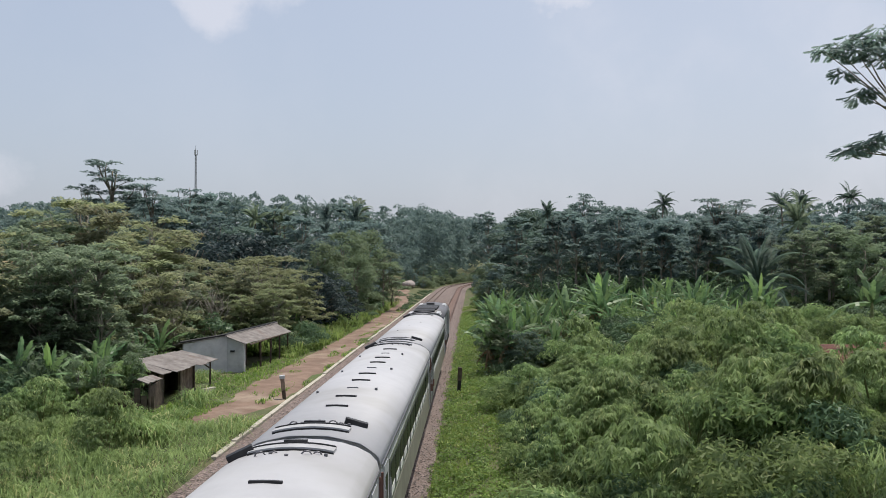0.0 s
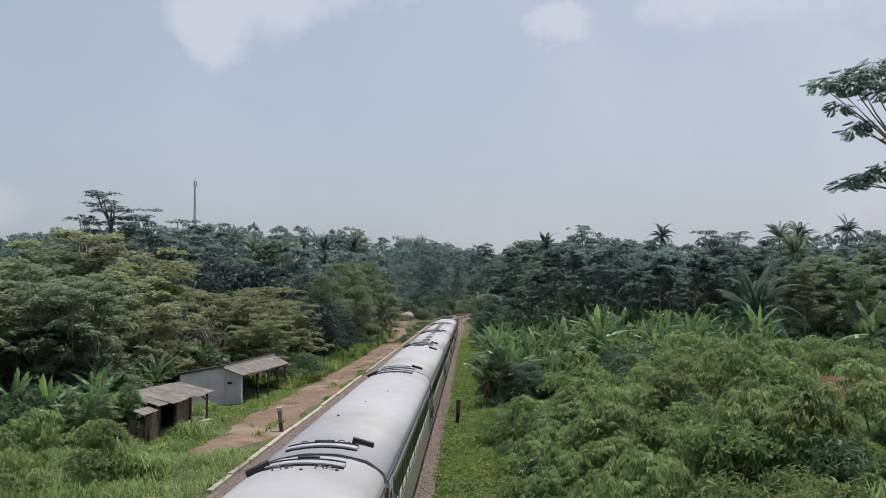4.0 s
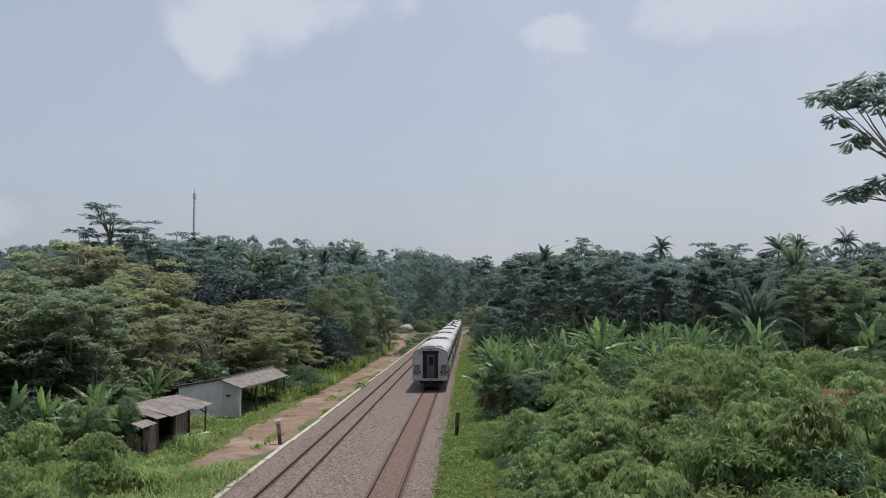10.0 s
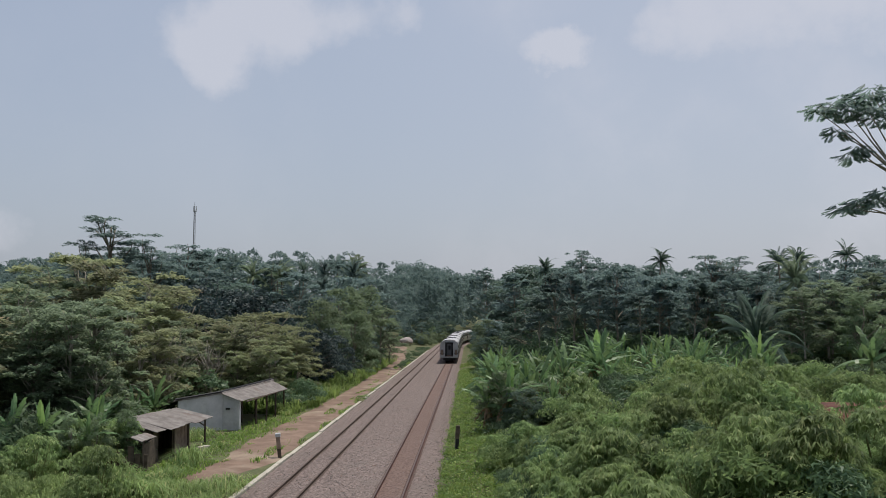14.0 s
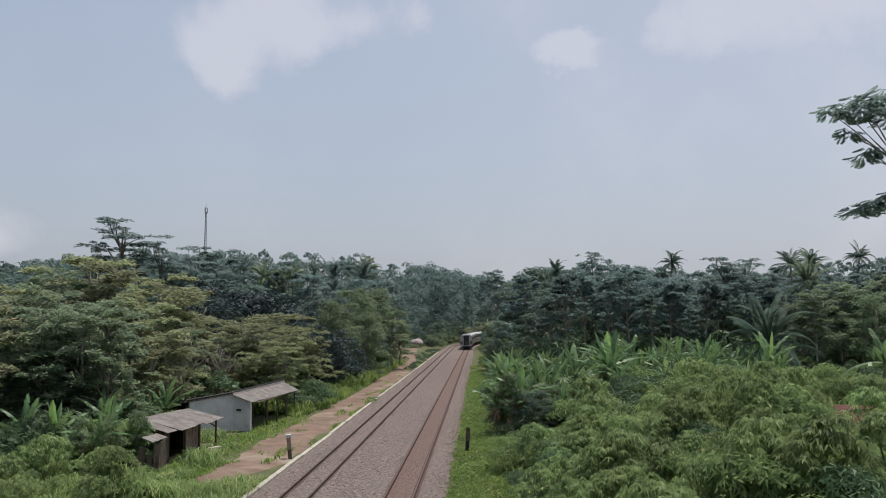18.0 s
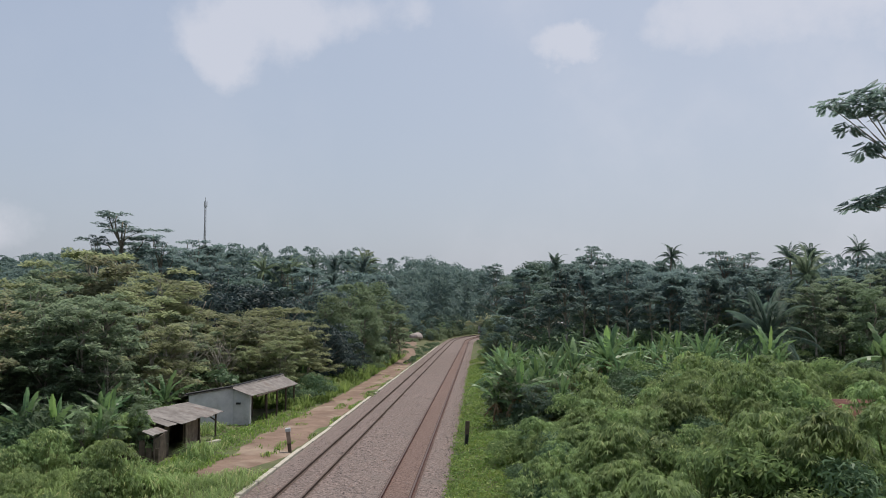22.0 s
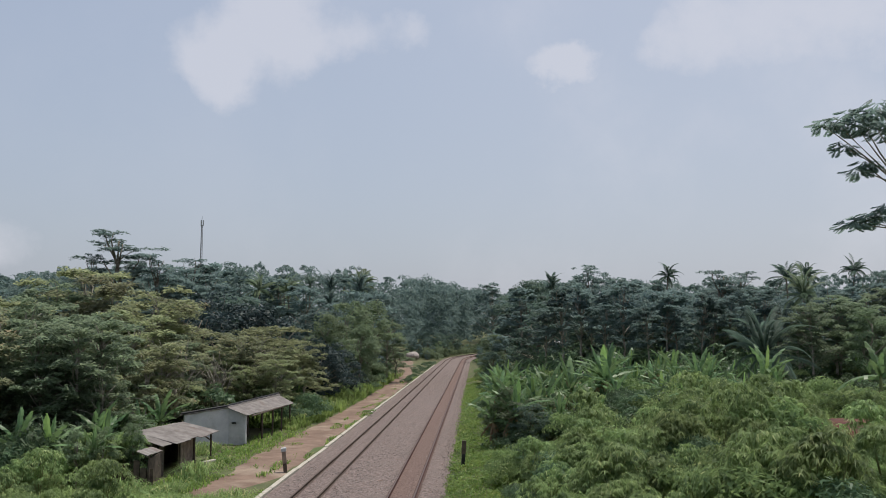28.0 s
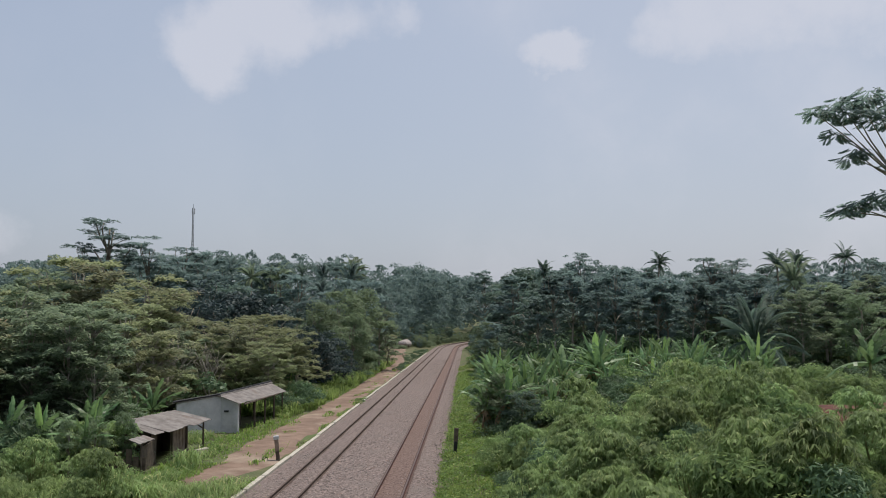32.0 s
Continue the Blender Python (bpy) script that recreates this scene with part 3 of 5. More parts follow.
        v, f = tube([(0, ya - s * 0.3, 0.75), (0, ya + s * 0.32, 0.75)], [0.12, 0.1], 8)
        part("coupler", mesh("coupler", v, f, "black"), "black", c)
        v, f = tube([(0, ya, 3.36), (0, ya + s * 0.08, 3.36)], [0.07, 0.06], 10)
        part("end_lamp", mesh("end_lamp", v, f, "black"), "black", c)
        # rain bar bent over the roof, with a black box at its end
        yb = ya - s * 0.75
        bar = [(x, z) for x, z in arch(h + 0.02, 2.95, 3.58, 30) if -0.95 < x < 0.8]
        rain = part("roof_rain_bar", mesh("roof_rain_bar", *extrude_profile([(x, z + 0.06) for x, z in bar] + [(x, z - 0.03) for x, z in reversed(bar)], yb - 0.24, yb + 0.06), "bar_grey"), "bar_grey", c, "curved grey rain bar across the roof")
        part("bar_lip", mesh("bar_lip", *extrude_profile([(x, z + 0.085) for x, z in bar] + [(x, z - 0.03) for x, z in reversed(bar)], yb + 0.064, yb + 0.09), "black"), "black", rain, "thin black strip along the far side")
        part("bar_edge", mesh("bar_edge", *extrude_profile([(x, z + 0.03) for x, z in bar] + [(x, z - 0.03) for x, z in reversed(bar)], yb - 0.262, yb - 0.243), "black"), "black", rain, "dark lower edge")
        bx, tilt = (0.74, 17) if s < 0 else (-1.0, -24)
        part("roof_box", box(-0.25, 0.25, -0.1, 0.1, -0.05, 0.1, 0.02), "black", c, "small black box on the roof", pose(bx, yb + (0.7 if s < 0 else -0.1), 3.5 if s < 0 else 3.45, 0, tilt, 8 if s < 0 else 16))
        part("roof_slot", box(-0.3, 0.14, yb + 0.3, yb + 0.4, 3.55, 3.65, 0.01), "black", c)
        part("underrun", box(-0.62, 0.62, min(ya - s * 0.7, ya - s * 1.0), max(ya - s * 0.7, ya - s * 1.0), 0.2, 0.8, 0.03), "black", c, "black brake pipes and coupler pocket")
        for k in range(5):
            part("roof_stud", box(-0.03, 0.03, -0.03, 0.03, -0.02, 0.06), "stripe", c, "", pose(-0.7 + k * 0.33, yb - s * (0.25 + 0.22 * ((k * 7) % 3)), 3.545 - 0.1 * abs(-0.7 + k * 0.33) ** 2))
    if vents:
        slot = [(x, z) for x, z in arch(h + 0.02, 2.95, 3.58, 60) if -0.24 < x < 0.36]
        short = slot[2:-1]
        for k in range(10):
            yv = y0 + 3.4 + k * 1.52
            run, tall, mat = (short, 0.02, "stripe") if k % 3 == 2 else (slot, 0.036, "black")
            part("roof_vent", mesh("roof_vent", *extrude_profile([(x, z + tall) for x, z in run] + [(x, z - 0.02) for x, z in reversed(run)], yv - 0.03, yv + 0.03), mat), mat, c, "dark slot vent on the roof")
            if k % 3 == 2:
                part("roof_stud", box(0.6, 0.67, yv - 0.05, yv + 0.05, 3.5, 3.58), "stripe", c)
                part("roof_stud", box(-0.98, -0.92, yv - 0.05, yv + 0.05, 3.42, 3.49), "stripe", c)
    else:
        if unit:
            part("roof_unit", box(-0.45, 0.2, y1 - 2.5, y1 - 2.0, 3.5, 3.63, 0.02), "stripe", c, "flat grey roof unit")
            part("roof_box", box(-0.26, 0.26, -0.1, 0.1, -0.05, 0.12, 0.02), "black", c, "small black box on the roof", pose(0.85, y1 - 3.9, 3.45, 0, 20, 12))
        for k in range(3):
            part("roof_stud", box(-0.5 + k * 0.4, -0.44 + k * 0.4, 6 + k * 3.1, 6.06 + k * 3.1, 3.5, 3.59), "stripe", c)
    part("underframe_box", box(-1.1, 1.1, 7.0, 13.5, 0.3, 0.8, 0.04), "black", c)
    bogie(c, 3.4)
    bogie(c, COACH - 3.4)
    return c


def make_engine():
    """A diesel engine; rear at y = 0."""
    e = thing("diesel_locomotive", "pale grey diesel locomotive with dark roof fans leading the train", "locomotive")
    part("frame", box(-1.35, 1.35, 0.2, 15.6, 0.75, 1.15, 0.05), "black", e)
    cab = [(1.38, 1.15), (1.38, 3.1), (1.05, 3.55), (-1.05, 3.55), (-1.38, 3.1), (-1.38, 1.15)]
    for a, b in ((0.5, 2.9), (12.9, 15.3)):
        k = part("cab", mesh("cab", *extrude_profile(cab, a, b), "body_grey"), "body_grey", e)
        for sx in (-1, 1):
            part("cab_window", box(min(sx * 1.38, sx * 1.4), max(sx * 1.38, sx * 1.4), a + 0.6, b - 0.6, 2.3, 2.95), "glass", k)
        for bx in (-0.65, 0.65):
            part("windscreen", box(bx - 0.5, bx + 0.5, a - 0.02 if a < 5 else b, a if a < 5 else b + 0.02, 2.35, 3.0), "glass", k)
    hood = [(1.2, 1.15), (1.2, 3.1), (0.95, 3.4), (-0.95, 3.4), (-1.2, 3.1), (-1.2, 1.15)]
    part("hood", mesh("hood", *extrude_profile(hood, 2.9, 12.9), "body_grey"), "body_grey", e)
    shell = arch(1.36, 3.08, 3.66)
    part("engine_roof", mesh("engine_roof", *extrude_profile(shell + [(x * 0.97, z - 0.05) for x, z in reversed(shell)], 0.45, 15.3), "stripe", True), "stripe", e, "dark grey arched roof")
    for k in range(3):
        part("roof_fan", box(-0.75, 0.75, 3.6 + k * 2.0, 5.2 + k * 2.0, 3.55, 3.72, 0.04), "black", e)
    part("cab_roof", box(-0.7, 0.7, 0.9, 2.4, 3.6, 3.72, 0.03), "black", e)
    part("exhaust", box(-0.3, 0.3, 10.2, 11.2, 3.6, 3.8, 0.04), "black", e)
    bogie(e, 3.4)
    bogie(e, 12.2)
    return e


def along(t):
    """How far along the line the rear of the train is."""
    if t < 9.0:
        return 57.4 + 16.1 * (t - 9.0)
    u = min(t, 21.0) - 9.0
    return 57.4 + 16.3 * u + 0.17 * u * u + max(0.0, t - 21.0) * 20.4


def ride(s, length):
    """The pose of a vehicle whose rear is at s, resting on two bogies."""
    a, _ = on_track(RIGHT_X, s + 3.4)
    b, _ = on_track(RIGHT_X, s + length - 3.4)
    w = (b - a).normalized()
    p = a - w * 3.4
    return Matrix.Translation(p) @ pose(0, 0, 0, 0, 0, math.degrees(math.atan2(-w.x, w.y)))


first = make_coach(False, "silver-roofed passenger coach with a row of dark windows")
vented = make_coach(True, "silver-roofed passenger coach with a row of slot vents on its roof")
boxed = make_coach(False, "silver-roofed passenger coach with a grey unit on its roof", True)
COACHES = [first] + [copy_thing(first, pose(0, 0, 0)) for _ in range(2)] + [boxed] + [vented, copy_thing(vented, pose(0, 0, 0)), copy_thing(first, pose(0, 0, 0))]
ENGINE = make_engine()

# ---- huts ----


def slab(points, thick, mat, name, parent, label="", ribs=0):
    """A roof or wall panel through four corners, with thickness and, for sheets, ribs."""
    a, b, c, d = (Vector(p) for p in points)
    nrm = (b - a).cross(d - a).normalized()
    if nrm.z < 0:
        nrm = -nrm
    n = max(1, ribs)
    vs, fs = [], []
    for lift in (0.0, -thick):
        for j in range(3):
            for i in range(n * 2 + 1):
                u, w = i / (n * 2), j / 2
                p = (a.lerp(b, u)).lerp(d.lerp(c, u), w)
                wave = 0.02 * (1 if i % 2 else -1) if ribs else 0.0
                vs.append(p + nrm * (lift + wave))
    m, row = 3 * (n * 2 + 1), n * 2 + 1
    for j in range(2):
        for i in range(n * 2):
            q = (j * row + i, j * row + i + 1, (j + 1) * row + i + 1, (j + 1) * row + i)
            fs += [q, tuple(m + k for k in reversed(q))]
    rim = [i for i in range(row)] + [row * 2 - 1, row * 3 - 1] + [row * 2 + i for i in range(row - 2, -1, -1)] + [row]
    for i, k in zip(rim, rim[1:] + rim[:1]):
        fs.append((i, m + i, m + k, k))
    return part(name, mesh(name, vs, fs, mat), mat, parent, label)


def wall(p0, p1, z0, za, zb, thick, mat, name, parent, label=""):
    """An upright wall from p0 to p1 with a top that runs from za to zb."""
    a, b = Vector((*p0, 0)), Vector((*p1, 0))
    side = (b - a).cross(Vector((0, 0, 1))).normalized() * thick
    up = Vector((0, 0, 1))
    vs = [a + up * z0, b + up * z0, b + up * zb, a + up * za]
    vs += [v - side for v in vs]
    fs = [(0, 1, 2, 3), (7, 6, 5, 4), (0, 4, 5, 1), (1, 5, 6, 2), (2, 6, 7, 3), (3, 7, 4, 0)]
    return part(name, mesh(name, vs, fs, mat), mat, parent, label)


def post_part(x, y, z0, z1, r, parent, mat="wood_dark", lean=0.0):
    v, f = tube([(x, y, z0), (x + lean, y, z1)], [r, r * 0.9], 6)
    return part("post", mesh("post", v, f, mat), mat, parent)


def make_huts():
    h = thing("white_shed", "whitewashed shed with a grey fibre-cement roof and an open porch", "shed")
    L, A, B, E1, E2 = (-17.4, 52.5, 2.14), (-15.27, 54.5, 2.44), (-14.7, 66.0, 2.42), (-13.9, 54.2, 1.98), (-13.5, 66.0, 1.79)
    a4, b4, c4, d4 = (Vector(q) for q in (A, B, E2, E1))
    for k in range(10):
        u0, u1 = k / 10 - 0.004, (k + 1) / 10 + 0.004
        up = Vector((0, 0, 0.012 * (k % 2)))
        slab([a4.lerp(b4, u0) + up, a4.lerp(b4, u1) + up, d4.lerp(c4, u1) + up, d4.lerp(c4, u0) + up], 0.02, "roof_sheet", "roof_sheet", h, "grey-brown corrugated roof sheet", 4)
    slab([(-17.5, 52.3, 2.2), (-15.25, 54.4, 2.5), (-17.6, 57.5, 1.7), (-19.6, 55.0, 1.5)], 0.09, "roof_sheet", "rear_roof", h, "", 6)
    slab([(-15.2, 54.4, 2.5), (-14.6, 66.2, 2.5), (-17.4, 66.2, 1.6), (-17.6, 57.5, 1.7)], 0.09, "roof_sheet", "rear_roof", h, "", 10)
    for p0, p1 in ((L, A), (A, (-14.65, 66.2, 2.46))):
        v, f = tube([Vector(p0) + Vector((-0.05, -0.1, 0.06)), Vector(p1) + Vector((-0.05, -0.1, 0.06))], [0.075, 0.075], 6)
        part("ridge_cap", mesh("ridge_cap", v, f, "gangway"), "gangway", h, "dark ridge edge")
    wall((-17.3, 52.6), (-15.2, 54.6), -0.7, 2.1, 2.4, 0.12, "white_paint", "side_wall", h, "stained whitewashed wall")
    w = wall((-15.2, 54.6), (-14.1, 54.4), -0.4, 2.36, 2.0, 0.12, "white_paint", "front_wall", h, "whitewashed wall with a small vent")
    part("vent", box(-14.95, -14.68, 54.36, 54.45, 1.42, 1.54), "black", w)
    wall((-14.1, 54.4), (-14.1, 54.8), -0.4, 2.0, 1.98, 0.1, "white_paint", "return_wall", h)
    wall((-15.2, 54.7), (-15.1, 55.6), -0.4, 2.35, 2.35, 0.1, "white_paint", "inner_wall", h)
    for y in (58.5, 62.2, 65.8):
        post_part(-15.0, y, -0.3, 2.4, 0.07, h)
    v, f = tube([(-13.75, 54.6, 1.9), (-13.6, 65.9, 1.78)], [0.05, 0.05], 5)
    part("eave_beam", mesh("eave_beam", v, f, "wood_dark"), "wood_dark", h)
    for y in (57.3, 60.2, 63.0, 65.8):
        post_part(-13.75, y, -0.3, 1.9, 0.07, h)
    k = thing("wooden_hut", "low wooden hut with a weathered sheet roof and a dark doorway", "hut")
    a4, b4, c4, d4 = (Vector(q) for q in ((-16.5, 41.6, 2.26), (-15.95, 48.2, 2.16), (-13.78, 48.2, 1.68), (-14.5, 41.6, 1.68)))
    for i in range(7):
        u0, u1 = i / 7 - 0.006, (i + 1) / 7 + 0.006
        up = Vector((0, 0, 0.015 * (i % 2)))
        ragged = 0.12 * ((i * 5) % 3 - 1)
        slab([a4.lerp(b4, u0) + up, a4.lerp(b4, u1) + up, d4.lerp(c4, u1) + up + Vector((ragged, 0, -0.02 * ragged)), d4.lerp(c4, u0) + up + Vector((ragged, 0, -0.02 * ragged))], 0.02, "roof_sheet", "roof_sheet", k, "weathered brown-grey roof sheet", 4)
    for i in range(9):
        y = 44.6 + i * 0.255
        part("board", box(-14.95 + 0.01 * (i % 2), -14.91 + 0.01 * (i % 2), y, y + 0.24, -0.5, 1.76), "wood", k, "grey-brown wall board")
    wall((-14.85, 46.9), (-16.2, 47.0), -0.5, 1.78, 2.1, 0.06, "wood_dark", "end_wall", k)
    wall((-16.2, 41.8), (-14.95, 41.8), -0.5, 2.1, 1.75, 0.06, "wood_dark", "end_wall", k)
    wall((-16.2, 47.0), (-16.2, 41.8), -0.5, 2.1, 2.1, 0.06, "wood_dark", "rear_wall", k)
    wall((-14.95, 41.8), (-14.95, 42.6), -0.5, 1.78, 1.78, 0.06, "wood_dark", "board_wall", k)
    for y in (48.0, 46.9, 44.6):
        post_part(-14.3 if y > 47.5 else -14.85, y, -0.4, 1.7, 0.06, k)
    v, f = tube([(-14.3, 48.0, 1.2), (-14.7, 47.4, 1.65)], [0.04, 0.04], 6)
    part("strut", mesh("strut", v, f, "wood_dark"), "wood_dark", k)
    f3 = thing("lean_to", "dark plank lean-to with a scrap of metal roof", "lean-to")
    slab([(-15.15, 39.6, 1.72), (-14.9, 40.9, 1.75), (-14.4, 40.9, 1.58), (-14.62, 39.6, 1.52)], 0.04, "roof_sheet", "roof_scrap", f3, "", 3)
    for i in range(9):
        x = -17.3 + i * 0.32
        part("plank", box(x, x + 0.27, 39.9, 39.94, -0.9, 1.0 + 0.25 * math.sin(i * 2.3)), "wood_dark", f3)
    post_part(-14.62, 39.75, -0.6, 1.5, 0.05, f3)
    wall((-14.68, 39.9), (-14.75, 41.7), -0.5, 1.3, 1.4, 0.05, "wood_dark", "side_board", f3)
    blk = thing("concrete_block", "small pale concrete block in the grass by the hut", "concrete block", at=pose(-13.85, 46.2, ground_z(-13.85, 46.2), 0, 0, 70))
    part("block", box(-0.45, 0.45, -0.14, 0.14, -0.05, 0.28, 0.02), "concrete", blk)
    s = thing("roadside_stall", "small far stall with a pale tarpaulin roof beside the path", "stall")
    bm = bmesh.new()
    bmesh.ops.create_uvsphere(bm, u_segments=16, v_segments=8, radius=1.0)
    for vv in bm.verts:
        vv.co = Vector((vv.co.x * 1.6 + 0.25 * math.sin(vv.co.y * 3), vv.co.y * 2.2, max(vv.co.z, -0.6) * 1.1 + 0.12 * math.sin(vv.co.x * 5)))
    part("tarpaulin", bm, "tarp", s, "pale pinkish tarpaulin", pose(-16.1, 228, 1.35))
    for x, y in ((-18.2, 226.6), (-15.1, 226.6), (-18.2, 229.4), (-15.1, 229.4)):
        post_part(x, y, ground_z(x, y) - 0.1, 1.1, 0.07, s)
    part("counter", box(-19.4, -16.2, 226.2, 227.0, ground_z(-17, 226) - 0.1, 0.85, 0.03), "wood_dark", s)


make_huts()


def marker_post(x, y, h, label, two_tone):
    p = thing("marker_post", label, "marker post", "railway marker posts", pose(x, y, ground_z(x, y), 2, -6 if two_tone else 3, 12))
    part("shaft", box(-0.095, 0.095, -0.095, 0.095, -0.1, h * (0.38 if two_tone else 0.5), 0.02), "wood_dark" if two_tone else "black", p)
    part("top", box(-0.105, 0.105, -0.105, 0.105, h * (0.38 if two_tone else 0.5), h * 0.86 if two_tone else h, 0.015), "wood" if two_tone else "wood_dark", p)
    if two_tone:
        part("cap", box(-0.14, 0.14, -0.14, 0.14, h * 0.86, h, 0.03), "white_paint", p, "white cap")


marker_post(-9.65, 45.4, 1.25, "short concrete post with a dark foot and a white cap", True)
marker_post(-0.7, 49.7, 1.45, "short blackish weathered post in the grass", False)


def make_mast():
    m = thing("radio_mast", "thin tall lattice radio mast rising above the hill forest", "radio mast", at=pose(-126.1, 400, 10))
    top = 51.0
    for k in range(3):
        a = math.radians(120 * k)
        v, f = tube([(0.8 * math.cos(a), 0.8 * math.sin(a), 0), (0.35 * math.cos(a), 0.35 * math.sin(a), top - 4)], [0.16, 0.12], 5)
        part("leg", mesh("leg", v, f, "steel"), "steel", m)
    pieces = []
    for i in range(30):
        z = i * (top - 4) / 30
        r = 0.8 - 0.45 * i / 30
        for k in range(3):
            a, b = math.radians(120 * k), math.radians(120 * (k + 1))
            pieces.append(tube([(r * math.cos(a), r * math.sin(a), z), (r * math.cos(b), r * math.sin(b), z + 1.4)], [0.06, 0.06], 4))
    part("bracing", mesh("bracing", *join(pieces), "steel"), "steel", m)
    v, f = tube([(0, 0, top - 5), (0, 0, top)], [0.16, 0.1], 6)
    part("spike", mesh("spike", v, f, "steel"), "steel", m)
    for k in range(3):
        a = math.radians(120 * k + 30)
        part("antenna", box(-0.18, 0.18, -0.12, 0.12, -1.3, 1.3, 0.05), "white_paint", m, at=pose(0.7 * math.cos(a), 0.7 * math.sin(a), top - 3.2, 0, 0, 120 * k))


make_mast()

# ---- plants ----


def limb_points(rng, p0, p1, bend, n=4):
    p0, p1 = Vector(p0), Vector(p1)
    off = Vector((rng.uniform(-bend, bend), rng.uniform(-bend, bend), rng.uniform(0, bend)))
    return [p0.lerp(p1, i / n) + off * math.sin(math.pi * i / n) for i in range(n + 1)]


def tier_tree(seed, h, spread, tiers, count, mat, bark, size=0.2, start=0.3, sides=4):
    """A tree with slanting limbs that end in thin level plates of leaves. Returns trunk and crown meshes."""
    rng, nr = random.Random(seed), np.random.default_rng(seed)
    lean = Vector((rng.uniform(-0.06, 0.06) * h, rng.uniform(-0.06, 0.06) * h, 0))
    pts = [Vector((0, 0, -0.6))] + [lean * (i / 6) ** 1.5 + Vector((rng.uniform(-0.1, 0.1), rng.uniform(-0.1, 0.1), h * 0.93 * i / 6)) for i in range(1, 7)]
    r0 = 0.012 * h + 0.03
    wood = [tube(pts, [r0 * (1 - 0.13 * i) for i in range(7)], 6)]
    plates = []
    for k in range(tiers):
        f = start + (1 - start) * (k + 0.6) / tiers
        base = lean * (f * 0.75) ** 1.5 + Vector((0, 0, h * f * 0.75))
        a = k * 2.4 + rng.uniform(-0.5, 0.5)
        reach = spread * rng.uniform(0.3, 1.0) * (1.1 - 0.7 * max(0, f - 0.5) / 0.5)
        end = Vector((lean.x * f + reach * math.cos(a), lean.y * f + reach * math.sin(a), h * f + rng.uniform(-0.03, 0.04) * h))
        wood.append(tube(limb_points(rng, base, end, 0.05 * h, 3), [r0 * 0.42, r0 * 0.33, r0 * 0.24, r0 * 0.12], sides))
        for q in range(rng.randint(3, 5)):
            plates.append((end + Vector((rng.gauss(0, 0.2), rng.gauss(0, 0.2), rng.gauss(0, 0.06))) * spread, spread * rng.uniform(0.11, 0.24)))
    area = sum(r * r for _, r in plates)
    pieces = []
    for c, rad in plates:
        n = max(6, int(count * rad * rad / area))
        rr, aa = rad * np.sqrt(nr.uniform(0, 1, n)), nr.uniform(0, 2 * np.pi, n)
        cen = np.stack([c.x + rr * np.cos(aa), c.y + rr * np.sin(aa), c.z + nr.normal(0, 0.05 * rad + 0.04, n) - 0.3 * rr * rr / rad], 1)
        pieces.append(leaves_at(nr, cen, size, 1.1, 2.8))
    v, f = stack(pieces)
    return mesh("trunk", *join(wood), bark, True), np_mesh("crown", v, f, mat)


def round_tree(seed, h, spread, clumps, leaf, mat, bark, size=0.34, low=0.25):
    """A full broadleaf crown of many clumps with gaps between them."""
    rng, nr = random.Random(seed), np.random.default_rng(seed)
    pts = [Vector((0, 0, -0.6))] + [Vector((rng.uniform(-0.15, 0.15) * i, rng.uniform(-0.15, 0.15) * i, h * 0.8 * i / 5)) for i in range(1, 6)]
    r0 = 0.014 * h + 0.05
    wood = [tube(pts, [r0 * (1 - 0.15 * i) for i in range(6)], 6)]
    pieces = []
    zc, rz = h * (1 + low) / 2, h * (1 - low) / 2
    for k in range(clumps):
        u = rng.uniform(-0.95, 1.0)
        a = rng.uniform(0, 2 * math.pi)
        w = math.sqrt(max(0.02, 1 - u * u)) * rng.uniform(0.55, 1.0)
        c = Vector((spread * w * math.cos(a), spread * w * math.sin(a), zc + rz * u * rng.uniform(0.8, 1.0)))
        if k % 4 == 0:
            wood.append(tube(limb_points(rng, (0, 0, c.z * 0.6), c, 0.04 * h), [r0 * 0.4, r0 * 0.35, r0 * 0.28, r0 * 0.2, r0 * 0.1], 3))
        rad = spread * rng.uniform(0.22, 0.4)
        d = nr.normal(size=(leaf, 3))
        d /= np.linalg.norm(d, axis=1)[:, None]
        d[:, 2] = np.where(d[:, 2] < -0.3, -d[:, 2], d[:, 2])
        cen = np.array(c) + d * (rad * nr.uniform(0.55, 1.05, (leaf, 1))) * np.array([1, 1, 0.7])
        pieces.append(leaves_at(nr, cen, size, 0.5, 2.0, d))
    v, f = stack(pieces)
    return mesh("trunk", *join(wood), bark, True), np_mesh("crown", v, f, mat)


